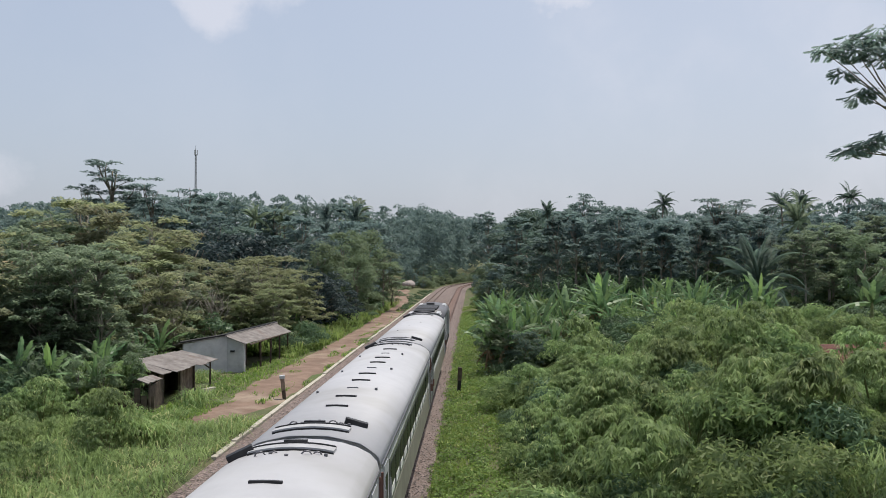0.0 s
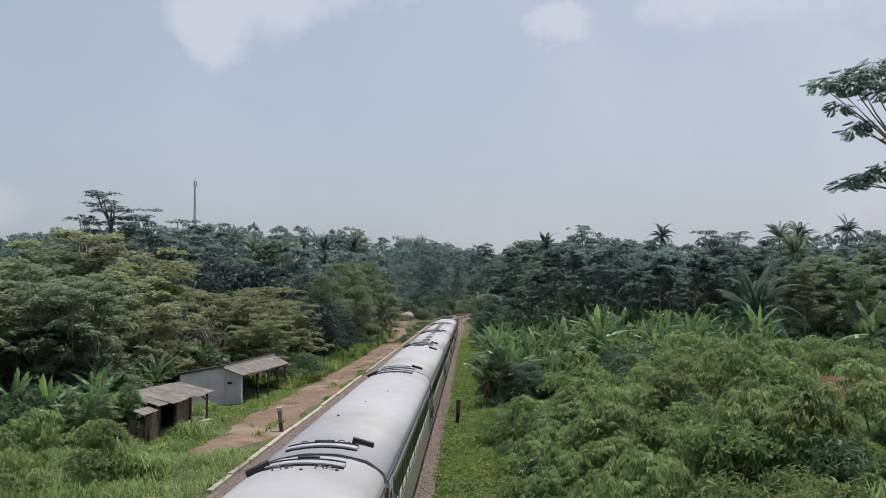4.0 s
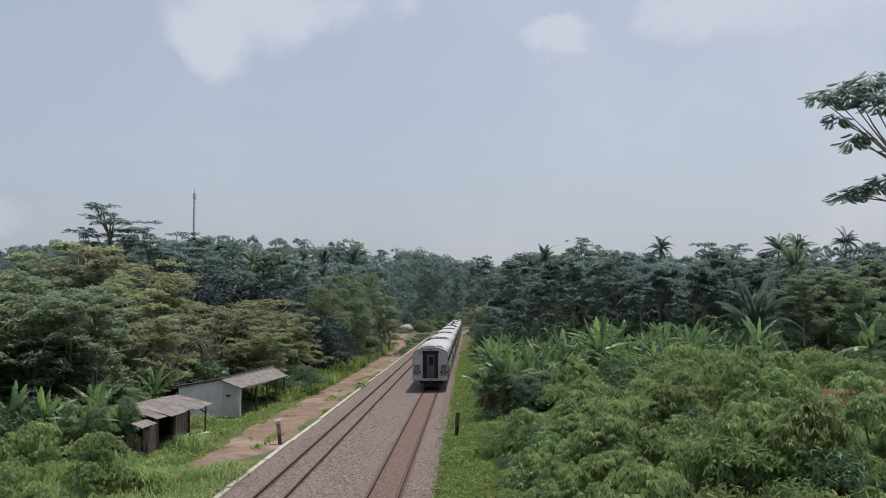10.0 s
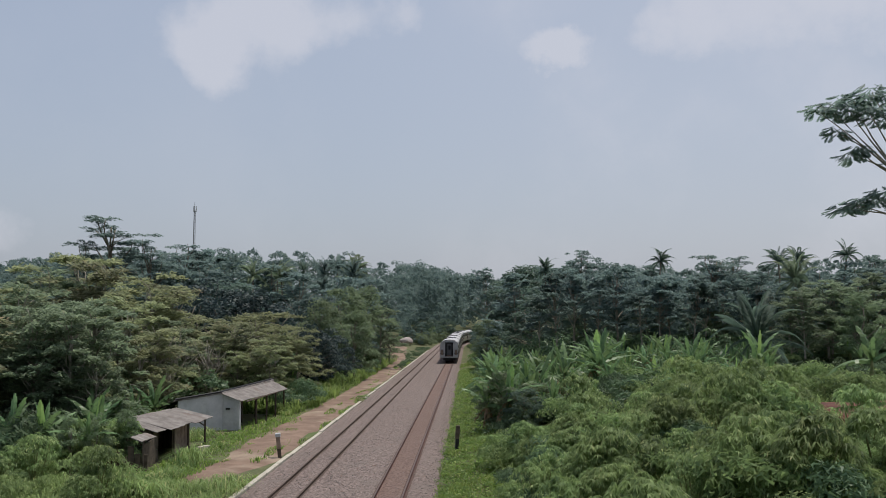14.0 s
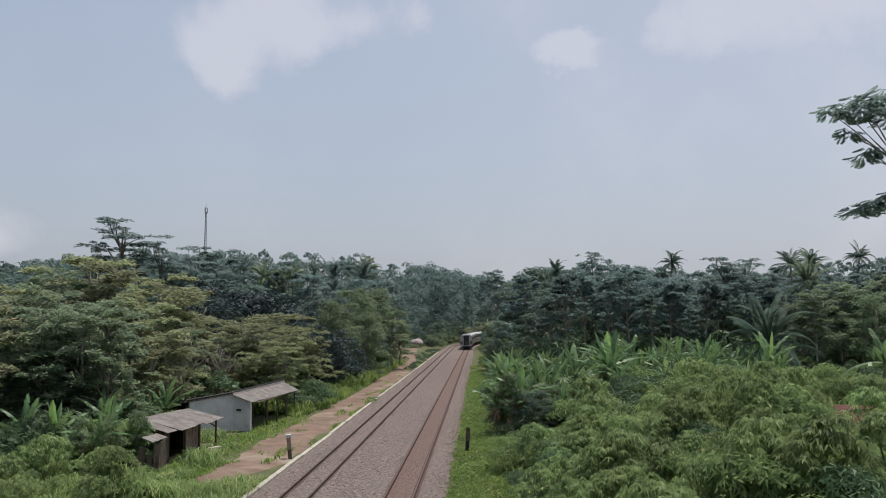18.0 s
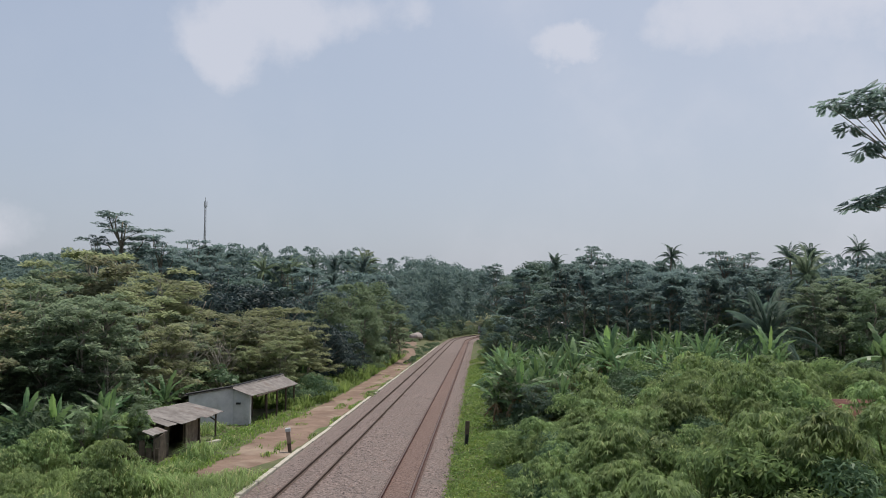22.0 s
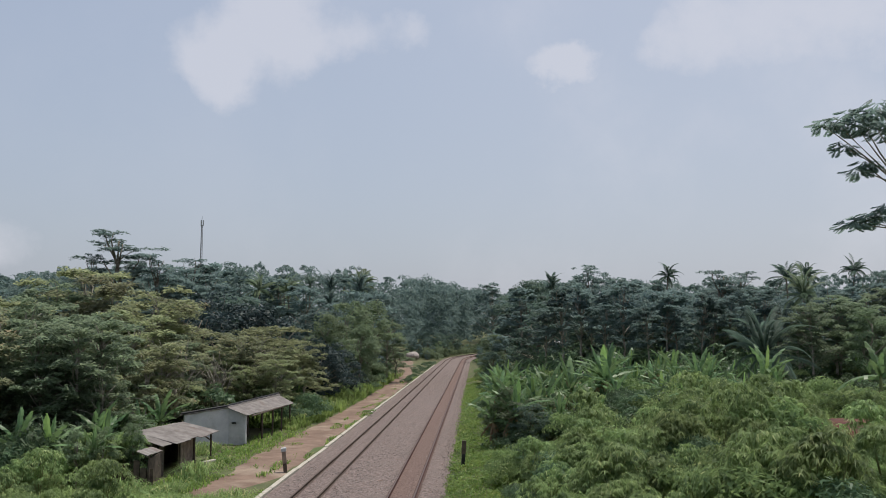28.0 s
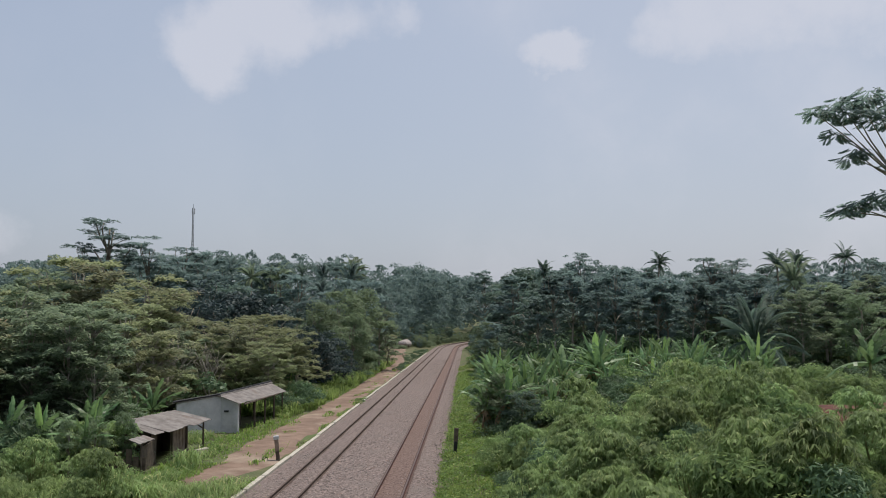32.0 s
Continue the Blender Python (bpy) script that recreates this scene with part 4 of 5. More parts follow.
def frond(length, droop, rise, width, n=9, leaflets=True):
    """A feather frond along +x: rachis and leaflets."""
    vs, fs = [], []
    pts = []
    for i in range(n + 1):
        u = i / n
        pts.append(Vector((length * u * (1 - 0.12 * u), 0, rise * u - droop * u * u * u)))
    v, f = tube(pts, [0.05 * (1 - 0.8 * i / n) for i in range(n + 1)], 4)
    vs, fs = list(v), list(f)
    m = n * 5
    for i in range(2, m + 1):
        u = i / m
        p = Vector((length * u * (1 - 0.12 * u), 0, rise * u - droop * u ** 3))
        w = width * math.sin(math.pi * min(1, 0.12 + u * 0.86)) ** 0.6
        for s in (-1, 1):
            o = len(vs)
            vs += [p + Vector((-0.045, 0, 0)), p + Vector((0.02 + 0.2 * w, s * w * 0.5, 0.03 - w * 0.15)), p + Vector((0.5 * w, s * w, -w * 0.65)), p + Vector((0.03, 0.01 * s, 0))]
            fs.append((o, o + 1, o + 2, o + 3) if s > 0 else (o + 3, o + 2, o + 1, o))
    return vs, fs


def palm_meshes(seed, h, mat="leaf_dark"):
    rng = random.Random(seed)
    b = rng.uniform(-0.08, 0.08) * h
    pts = [Vector((b * (i / 7) ** 2, 0.5 * b * (i / 7) ** 2, h * i / 7 - 0.6)) for i in range(8)]
    trunk = mesh("trunk", *tube(pts, [0.2 - 0.012 * i for i in range(8)], 8), "bark", True)
    fr = [mesh("frond", *frond(rng.uniform(3.6, 5.0), rng.uniform(1.0, 3.0), rng.uniform(0.6, 2.4), rng.uniform(0.45, 0.7)), mat) for _ in range(4)]
    return trunk, fr, pts[-1]


def make_palm(seed, h, at, label, mat, size=1.0):
    rng = random.Random(seed)
    t = thing("coconut_palm", label, "palm tree", "palms in the forest", at)
    trunk, fr, top = palm_meshes(seed, h, mat)
    part("trunk", trunk, "bark_pale", t)
    for k in range(22):
        el = -rng.uniform(0, 72) if k < 15 else rng.uniform(5, 50)
        part("frond", fr[k % 4], mat, t, at=Matrix.Translation(top) @ pose(0, 0, 0, 0, 0, k * 137.5 + rng.uniform(-10, 10)) @ pose(0, 0, 0, 0, el) @ Matrix.Scale(size * rng.uniform(0.75, 1.1), 4))
    return t


def banana_leaf(length, width, droop, torn, seed):
    """A long blade along +x with a folded midrib, some of them torn into strips."""
    rng = random.Random(seed)
    vs, fs = [], []
    n = 12
    for i in range(n + 1):
        u = i / n
        x, z = length * (u - 0.12 * u * u), -droop * u ** 2.2
        vs.append((x, 0, z))
    # each side is torn into strips that hang at their own angle
    for i in range(n):
        u = (i + 0.5) / n
        w = width * (math.sin(math.pi * min(1.0, u * 0.9 + 0.1)) ** 0.55)
        for s in (-1, 1):
            k, drop = rng.uniform(0.7, 1.1), 0.5 + torn * rng.uniform(0, 9)
            o = len(vs)
            for q in (i, i + 1):
                vs.append((vs[q][0] + 0.25 * w, s * w * k * (1 if q == i else 0.94), vs[q][2] - w * drop))
            fs.append((i, i + 1, o + 1, o) if s < 0 else (i + 1, i, o, o + 1))
    return mesh("leaf", vs, fs, "leaf_banana")


BANANA_LEAVES = None


def make_banana(seed, h, at, label="banana plant with broad arching bright green leaves"):
    rng = random.Random(seed)
    t = thing("banana_plant", label, "banana plant", "banana plants beside the railway", at)
    v, f = tube([(0, 0, -0.4), (0.03, 0, h * 0.3), (0.06, 0.03, h * 0.58)], [0.15, 0.12, 0.07], 7)
    part("stem", mesh("stem", v, f, "stem_green", True), "stem_green", t)
    for k in range(rng.randint(7, 9)):
        lf = BANANA_LEAVES[rng.randrange(len(BANANA_LEAVES))]
        el = -rng.uniform(60, 89) if k < 4 else -rng.uniform(-15, 55)
        s = h / 3.6 * rng.uniform(0.8, 1.1)
        ob = part("leaf", lf, "leaf_banana", t, at=Matrix.Translation((0.06, 0.03, h * 0.55)) @ pose(0, 0, 0, 0, 0, k * 137.5 + rng.uniform(-20, 20)) @ pose(0, 0, 0, rng.uniform(-25, 25), el) @ Matrix.Scale(s, 4))
    if seed % 3 == 0:
        part("young_leaf", YOUNG_LEAF, "leaf_young", t, "upright pale green young leaf", Matrix.Translation((0.06, 0.03, h * 0.52)) @ pose(0, 0, 0, 0, 0, seed * 50) @ pose(0, 0, 0, 20, -84) @ Matrix.Scale(h / 3.4, 4))
    if seed % 2 == 0:
        for k in range(2 if seed % 6 else 5):
            part("dead_leaf", DEAD_LEAF, "leaf_dry", t, "withered brown leaf", Matrix.Translation((0.06, 0.03, h * 0.5)) @ pose(0, 0, 0, 0, 0, k * 120 + seed) @ pose(0, 0, 0, rng.uniform(-30, 30), rng.uniform(15, 50)) @ Matrix.Scale(h / 4.2, 4))
    return t


def cassava_mesh(seed, h, mat, hubs=230, lobe=0.2, under=0.16):
    """Thin stems under a dome of drooping fingered leaves, each leaf a fan of slim lobes."""
    rng = random.Random(seed)
    wood, vs, fs = [], [], []
    wide = h * rng.uniform(0.46, 0.6)
    for k in range(5):
        a = k * 1.26 + rng.uniform(-0.4, 0.4)
        top = Vector((math.cos(a) * wide * 0.5, math.sin(a) * wide * 0.5, h * rng.uniform(0.7, 0.88)))
        wood.append(tube(limb_points(rng, (0, 0, -0.5), top, 0.1, 3), [0.03, 0.025, 0.02, 0.012], 4))
    tufts = [(rng.uniform(0, 6.28), rng.uniform(0.15, 0.95), rng.uniform(0.84, 1.08)) for _ in range(24)]
    for j in range(hubs):
        ta, tr, tz = tufts[j % 24]
        a, r = ta + rng.gauss(0, 0.4), min(1.05, abs(tr + rng.gauss(0, 0.15)))
        hub = Vector((math.cos(a) * r * wide, math.sin(a) * r * wide, h * tz * (1.0 - 0.42 * r ** 2.2) - rng.uniform(0, under) * h * (j % 3)))
        b = a + rng.gauss(0, 0.8)
        out = Vector((math.cos(b), math.sin(b), 0))
        slope = rng.uniform(0.0, 1.0)
        for q in range(7):
            w = (q - 3) * 0.6 + rng.uniform(-0.3, 0.3)
            d = Matrix.Rotation(w, 3, "Z") @ out
            d.z = -slope - 0.1 * abs(q - 3)
            d.normalize()
            side = d.cross(Vector((0, 0, 1))).normalized() * lobe * 0.11
            ln = lobe * rng.uniform(0.8, 1.2)
            o = len(vs)
            vs += [hub + d * 0.04 + side, hub + d * ln * 1.15 - Vector((0, 0, ln * rng.uniform(0, 0.5))), hub + d * 0.04 - side]
            fs.append((o, o + 1, o + 2))
    return mesh("stem", *join(wood), "stem_green"), mesh("foliage", vs, fs, mat)


def bush_mesh(seed, r, h, n, mat, size):
    nr = np.random.default_rng(seed)
    rng = random.Random(seed)
    pieces = []
    for k in range(9):
        a, q = rng.uniform(0, 6.28), r * rng.uniform(0, 0.75)
        rad = r * rng.uniform(0.3, 0.5)
        c = np.array([q * math.cos(a), q * math.sin(a), h * rng.uniform(0.3, 0.75) * (1 - 0.4 * q / r)])
        d = nr.normal(size=(n, 3))
        d /= np.linalg.norm(d, axis=1)[:, None]
        d[:, 2] = np.abs(d[:, 2]) * 0.9 - 0.15
        pieces.append(leaves_at(nr, c + d * rad * nr.uniform(0.7, 1.1, (n, 1)) * np.array([1, 1, h / r * 0.6]), size, 0.3, 3.4, d))
    v, f = stack(pieces)
    return np_mesh("bush", v, f, mat)


def blades(nr, x, y, z, length, width, arch_out):
    """Arched grass blades at the given feet: two quads each, joined to one strip."""
    n = len(x)
    a = nr.uniform(0, 2 * np.pi, n)
    d = np.stack([np.cos(a), np.sin(a), np.zeros(n)], 1)
    s = np.stack([-np.sin(a), np.cos(a), np.zeros(n)], 1)
    p = np.stack([x, y, z], 1)
    ln = (length * nr.uniform(0.6, 1.25, n))[:, None]
    out = (arch_out * nr.uniform(0.4, 1.2, n))[:, None]
    w = width * nr.uniform(0.7, 1.3, (n, 1))
    up = np.array([0, 0, 1.0])
    mid = p + d * ln * 0.3 * out + up * ln * 0.65
    tip = p + d * ln * 0.85 * out + up * ln * (0.95 - 0.45 * out)
    v = np.stack([p - s * w, p + s * w, mid + s * w * 0.8, mid - s * w * 0.8, tip + s * w * 0.15, tip - s * w * 0.15], 1).reshape(-1, 3)
    i = np.arange(n)[:, None] * 6
    f = np.concatenate([i + np.array([[0, 1, 2, 3]]), i + np.array([[3, 2, 4, 5]])], 0)
    return v, f


def scatter_grass(name, mat, label, n, xr, yr, length, width, arch_out, keep, seed):
    nr = np.random.default_rng(seed)
    x, y = nr.uniform(*xr, n), yr[0] + (yr[1] - yr[0]) * nr.uniform(0, 1, n) ** 1.5
    ok = np.array([keep(a, b) for a, b in zip(x, y)])
    x, y = x[ok], y[ok]
    z = np.array([ground_z(a, b) for a, b in zip(x, y)]) - 0.03
    tall = np.array([(0.35 + 1.2 * smooth(-0.35, 0.5, noise.noise(Vector((a * 0.55, b * 0.4, seed))))) if length > 0.7 else (0.55 + 0.9 * smooth(-0.3, 0.5, noise.noise(Vector((a * 0.35, b * 0.35, seed))))) for a, b in zip(x, y)])
    v, f = blades(nr, x, y, z, length * tall, width, arch_out)
    ob = new(name, np_mesh(name, v, f, mat))
    tagged(ob, label, "grass", kind="stuff")
    return ob


BANANA_LEAVES = [banana_leaf(2.4, 0.17 + 0.025 * (i % 3), d, t, i) for i, (d, t) in enumerate([(0.3, 0.01), (0.55, 0.04), (1.1, 0.09), (0.15, 0.02), (0.8, 0.12), (1.5, 0.08)])]

YOUNG_LEAF = banana_leaf(2.2, 0.2, 0.1, 0.0, 4)
YOUNG_LEAF.materials.clear()
YOUNG_LEAF.materials.append(M["leaf_young"])
DEAD_LEAF = banana_leaf(1.7, 0.13, 0.9, 0.2, 9)
DEAD_LEAF.materials.clear()
DEAD_LEAF.materials.append(M["leaf_dry"])

# forms of trees, built once: fine ones for the near slope, coarser ones for the woods behind
FORMS = {}
for i in range(4):
    FORMS["tier", i] = tier_tree(10 + i, 10.0, 3.6, 22, 6400, "leaf_mid", "bark_pale", 0.145, 0.26)
    FORMS["yellow", i] = tier_tree(20 + i, 9.0, 3.8, 23, 6600, "leaf_orange" if i == 1 else "leaf_yellow", "bark_pale", 0.145, 0.22)
    FORMS["slim", i] = tier_tree(130 + i, 9.0, 2.5, 13, 3200, "leaf_mid" if i % 2 else "leaf_yellow", "bark_pale", 0.145, 0.5)
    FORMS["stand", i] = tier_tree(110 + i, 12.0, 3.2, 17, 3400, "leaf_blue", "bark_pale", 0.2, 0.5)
    FORMS["bamboo", i] = round_tree(60 + i, 9.0, 2.8, 50, 104, "leaf_bamboo", "bark", 0.15, 0.02)
    FORMS["shade", i] = round_tree(70 + i, 9.0, 3.4, 46, 96, "leaf_dark", "bark", 0.18, 0.05)
    FORMS["round", i] = round_tree(30 + i, 10.0, 3.4, 38, 76, "leaf_dark", "bark", 0.25, 0.1)
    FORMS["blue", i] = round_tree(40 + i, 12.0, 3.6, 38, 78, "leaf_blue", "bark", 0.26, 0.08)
    FORMS["mango", i] = round_tree(95 + i, 9.0, 3.4, 44, 84, "leaf_deep_shade", "bark", 0.19, 0.02)
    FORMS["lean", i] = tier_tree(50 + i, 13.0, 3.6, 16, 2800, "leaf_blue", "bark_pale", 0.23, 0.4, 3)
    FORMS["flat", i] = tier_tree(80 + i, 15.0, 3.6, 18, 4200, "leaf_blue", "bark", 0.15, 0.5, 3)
HEIGHT = {"tier": 10.0, "yellow": 9.0, "round": 10.0, "blue": 12.0, "lean": 13.0, "bamboo": 9.0, "shade": 9.0, "mango": 9.0, "flat": 15.0, "stand": 12.0, "slim": 9.0}
LABELS = {"slim": "young tree with a slim pale trunk and feathery leaves", "stand": "slim pale-trunked tree with a high thin crown", "tier": "slender tree with flat tiers of green feathery leaves", "yellow": "tree with flat tiers of yellow-green and orange-tinged leaves",
          "round": "dense dark green broadleaf tree", "blue": "tall forest tree, haze put into its bluish-green leaves", "lean": "tall thin tree with a sparse flat crown",
          "bamboo": "bushy light green tree leafed down to the ground", "mango": "mango-like tree, blackish green with deep shade put into the colour", "flat": "tall umbrella-shaped tree with thin level plates of leaves", "shade": "low dark green tree with a dense crown"}
KINDS = {"mango": "mango_tree", "flat": "umbrella_tree", "bamboo": "bushy_tree", "slim": "young_tree", "stand": "slim_tree"}
TREES = {}


def plant_tree(kind, i, x, y, top, turn, group="forest trees", wide=1.0):
    """Plants a tree so that its top reaches the height top above the rails."""
    z = ground_z(x, y)
    if -0.09 < x / y < -0.052 and 80 < y < 234:
        x -= 0.05 * y
        z = ground_z(x, y)
    s = max(2.5, top - z) / HEIGHT[kind]
    key = (kind, i % 4)
    if key not in TREES:
        t = thing(KINDS.get(kind, "tree"), LABELS[kind], "tree", group)
        trunk, crown = FORMS[key]
        part("trunk", trunk, "bark", t)
        part("crown", crown, "leaf_mid", t)
        TREES[key] = t
    else:
        t = copy_thing(TREES[key], pose(0, 0, 0))
    t.matrix_basis = pose(x, y, z, 0, 0, turn) @ Matrix.Diagonal((s * wide, s * wide, s, 1))
    return t


def lift(y, dist):
    """Height at a distance for an upward slope of y thousandths from the eye."""
    return EYE[2] + dist * y / 1000.0


def skyline(u):
    """Height of the tree line in thousandths of the distance, by bearing."""
    return float(np.interp(u, [-0.6, -0.53, -0.48, -0.376, -0.31, -0.25, -0.2, -0.14, -0.08, -0.05, -0.017, 0.015, 0.034, 0.06, 0.085, 0.13, 0.18, 0.245, 0.28, 0.31, 0.35, 0.38, 0.42, 0.457, 0.6],
                           [66, 67, 74, 80, 82, 84, 79, 78, 64, 65, 56, 53, 44, 55, 63, 70, 68, 54, 68, 55, 68, 70, 68, 69, 60]))


rng = random.Random(77)
# chosen trees: form, bearing, height in thousandths, distance, width
# Mango trees past 100 m fill a shaded gap with their blackish colour.
for kind, u, up, y, wide in [
        ("yellow", -0.455, 74, 84, 1.1), ("yellow", -0.42, 66, 78, 1.1), ("yellow", -0.365, 46, 74, 1.15), ("yellow", -0.335, 40, 80, 1.1), ("tier", -0.49, 58, 76, 1.1),
        ("tier", -0.52, 34, 66, 1.1), ("yellow", -0.39, 22, 64, 1.0), ("tier", -0.44, 20, 58, 1.1), ("tier", -0.47, 5, 50, 1.0), ("yellow", -0.25, 5, 84, 1.3), ("yellow", -0.215, 8, 88, 1.3),
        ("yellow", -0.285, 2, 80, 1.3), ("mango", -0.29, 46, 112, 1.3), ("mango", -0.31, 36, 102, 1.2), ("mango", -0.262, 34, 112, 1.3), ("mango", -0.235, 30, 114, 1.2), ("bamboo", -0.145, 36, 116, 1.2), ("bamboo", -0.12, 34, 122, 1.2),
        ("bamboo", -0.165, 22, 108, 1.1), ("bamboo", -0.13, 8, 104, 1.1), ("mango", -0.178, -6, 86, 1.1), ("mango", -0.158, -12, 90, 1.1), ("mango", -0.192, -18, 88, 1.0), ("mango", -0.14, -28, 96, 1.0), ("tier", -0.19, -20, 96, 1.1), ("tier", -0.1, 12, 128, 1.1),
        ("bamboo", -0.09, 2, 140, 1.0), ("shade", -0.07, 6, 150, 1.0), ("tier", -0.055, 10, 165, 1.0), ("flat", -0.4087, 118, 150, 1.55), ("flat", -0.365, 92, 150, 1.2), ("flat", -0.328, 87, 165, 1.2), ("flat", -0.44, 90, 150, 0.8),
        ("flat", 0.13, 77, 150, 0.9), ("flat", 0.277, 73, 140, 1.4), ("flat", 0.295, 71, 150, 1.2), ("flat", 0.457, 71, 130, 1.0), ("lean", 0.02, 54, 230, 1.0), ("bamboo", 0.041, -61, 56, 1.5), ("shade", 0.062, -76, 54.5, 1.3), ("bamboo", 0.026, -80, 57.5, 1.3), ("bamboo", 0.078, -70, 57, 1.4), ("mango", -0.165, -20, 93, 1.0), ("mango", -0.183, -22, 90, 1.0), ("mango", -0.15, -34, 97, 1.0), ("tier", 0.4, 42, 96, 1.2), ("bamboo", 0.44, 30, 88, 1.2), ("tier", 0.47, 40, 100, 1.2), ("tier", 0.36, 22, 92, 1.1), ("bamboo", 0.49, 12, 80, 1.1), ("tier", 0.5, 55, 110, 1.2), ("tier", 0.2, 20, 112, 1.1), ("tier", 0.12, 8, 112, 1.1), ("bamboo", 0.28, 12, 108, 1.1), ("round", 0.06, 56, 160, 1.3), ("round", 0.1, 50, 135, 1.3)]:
    plant_tree(kind, rng.randrange(4), u * y, y, lift(up, y), rng.uniform(0, 360), wide=wide)
# left slope, nearest trees behind the huts up to the wood's edge by the path
for k in range(50):
    y = rng.uniform(44, 125)
    x = -(20.5 + rng.random() ** 1.3 * (10 + 0.42 * y)) if y < 68 else -(17.0 + rng.random() ** 1.2 * (14 + 0.42 * y))
    u = x / y
    kind = rng.choice(["tier", "tier", "tier", "yellow"]) if u < -0.4 else rng.choice(["yellow", "tier", "yellow", "yellow"]) if u < -0.2 else rng.choice(["bamboo", "shade", "tier", "bamboo"])
    top = float(np.interp(u, [-0.6, -0.33, -0.25, -0.13, -0.05], [45, 25, 0, 15, -10]))
    plant_tree(kind, rng.randrange(4), x, y, max(ground_z(x, y) + 3.5, lift(top - rng.uniform(0, 50), y)), rng.uniform(0, 360))
for k in range(24):
    y = rng.uniform(42, 54)
    x = -rng.uniform(0.41, 0.57) * y
    plant_tree(rng.choice(["tier", "yellow", "tier"]), rng.randrange(4), x, y, lift(rng.uniform(-65, -20), y), rng.uniform(0, 360))
for u, up, y in ((-0.36, -12, 56), (-0.375, -22, 53), (-0.4, -8, 57), (-0.43, -18, 55), (-0.46, -5, 58), (-0.49, -14, 54), (-0.345, -4, 64), (-0.32, -14, 68), (-0.29, -20, 72), (-0.52, 0, 60)):
    plant_tree("slim", rng.randrange(4), u * y, y, lift(up, y), rng.uniform(0, 360))


for k in range(12):
    y = rng.uniform(69, 82)
    u = -0.195 - 0.135 * (k + rng.uniform(-0.3, 0.3)) / 12
    plant_tree("yellow", (0, 2, 3, 0, 2, 1)[k % 6], u * y, y, lift(rng.uniform(-42, -6), y), rng.uniform(0, 360))


for x, y, top, wide in ((-15.8, 40.75, 2.85, 0.72), (-16.4, 39.0, 2.2, 0.8), (-17.4, 38.6, 2.4, 0.9), (-26.2, 48.5, 3.6, 1.1), (-24.6, 47.5, 3.2, 1.0), (-23.6, 48.0, 3.8, 1.0), (-27.4, 50.0, 4.6, 1.1), (-25.4, 50.5, 4.8, 1.0)):
    plant_tree("bamboo", rng.randrange(4), x, y, top, rng.uniform(0, 360), wide=wide)


def bare_tree(x, y, h, seed):
    """A leafless tree: a forked trunk with pale upright twigs."""
    r2 = random.Random(seed)
    t = thing("bare_tree", "leafless tree with pale grey forked twigs behind the shed", "tree", at=pose(x, y, ground_z(x, y)))
    wood = [tube([(0, 0, -0.4), (0.1, 0, h * 0.25), (0.05, 0.1, h * 0.5)], [0.11, 0.09, 0.07], 6)]
    for k in range(9):
        a = k * 2.4
        root = Vector((0.08, 0.05, h * r2.uniform(0.2, 0.5)))
        end = root + Vector((math.cos(a) * h * r2.uniform(0.1, 0.32), math.sin(a) * h * 0.2, h * r2.uniform(0.3, 0.55)))
        limb = limb_points(r2, root, end, 0.3, 4)
        wood.append(tube(limb, [0.055, 0.045, 0.035, 0.028, 0.015], 4))
        for q in range(4):
            p = limb[1 + q % 3]
            wood.append(tube(limb_points(r2, p, p + Vector((r2.uniform(-0.9, 0.9), r2.uniform(-0.6, 0.6), r2.uniform(0.6, 1.6))), 0.12, 2), [0.025, 0.02, 0.01], 3))
    part("trunk", mesh("trunk", *join(wood), "bark_pale", True), "bark_pale", t)


bare_tree(-21.0, 61.5, 6.2, 1)
bare_tree(-22.6, 63.0, 7.0, 2)
bare_tree(-19.4, 66.0, 5.4, 3)
# right-hand wood's open edge: slim trunks, then dark-leaved trees standing for deep shade
for k in range(22):
    u, y = 0.075 + 0.42 * (k + rng.uniform(-0.3, 0.3)) / 22, rng.uniform(99, 112)
    plant_tree("stand", rng.randrange(4), u * y, y, lift(skyline(u) * rng.uniform(0.45, 0.85), y), rng.uniform(0, 360))
for k in range(14):
    u, y = 0.07 + 0.42 * k / 14, rng.uniform(113, 120)
    plant_tree("shade", rng.randrange(4), u * y, y, lift(rng.uniform(5, 26), y), rng.uniform(0, 360), wide=1.4)
for u, up, y in ((0.375, 34, 90), (0.405, 46, 97), (0.43, 38, 92), (0.455, 50, 99), (0.48, 40, 94), (0.5, 52, 100)):
    plant_tree("tier", rng.randrange(4), u * y, y, lift(up, y), rng.uniform(0, 360))
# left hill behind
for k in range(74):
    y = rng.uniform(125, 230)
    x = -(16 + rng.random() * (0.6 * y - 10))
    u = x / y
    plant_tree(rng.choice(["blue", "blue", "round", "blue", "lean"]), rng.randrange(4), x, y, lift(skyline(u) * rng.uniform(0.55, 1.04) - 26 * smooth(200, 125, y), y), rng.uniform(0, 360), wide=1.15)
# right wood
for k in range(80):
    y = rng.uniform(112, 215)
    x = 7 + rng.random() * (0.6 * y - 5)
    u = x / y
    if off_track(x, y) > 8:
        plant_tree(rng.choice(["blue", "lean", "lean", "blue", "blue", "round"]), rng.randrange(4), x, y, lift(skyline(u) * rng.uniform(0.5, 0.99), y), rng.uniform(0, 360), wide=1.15)


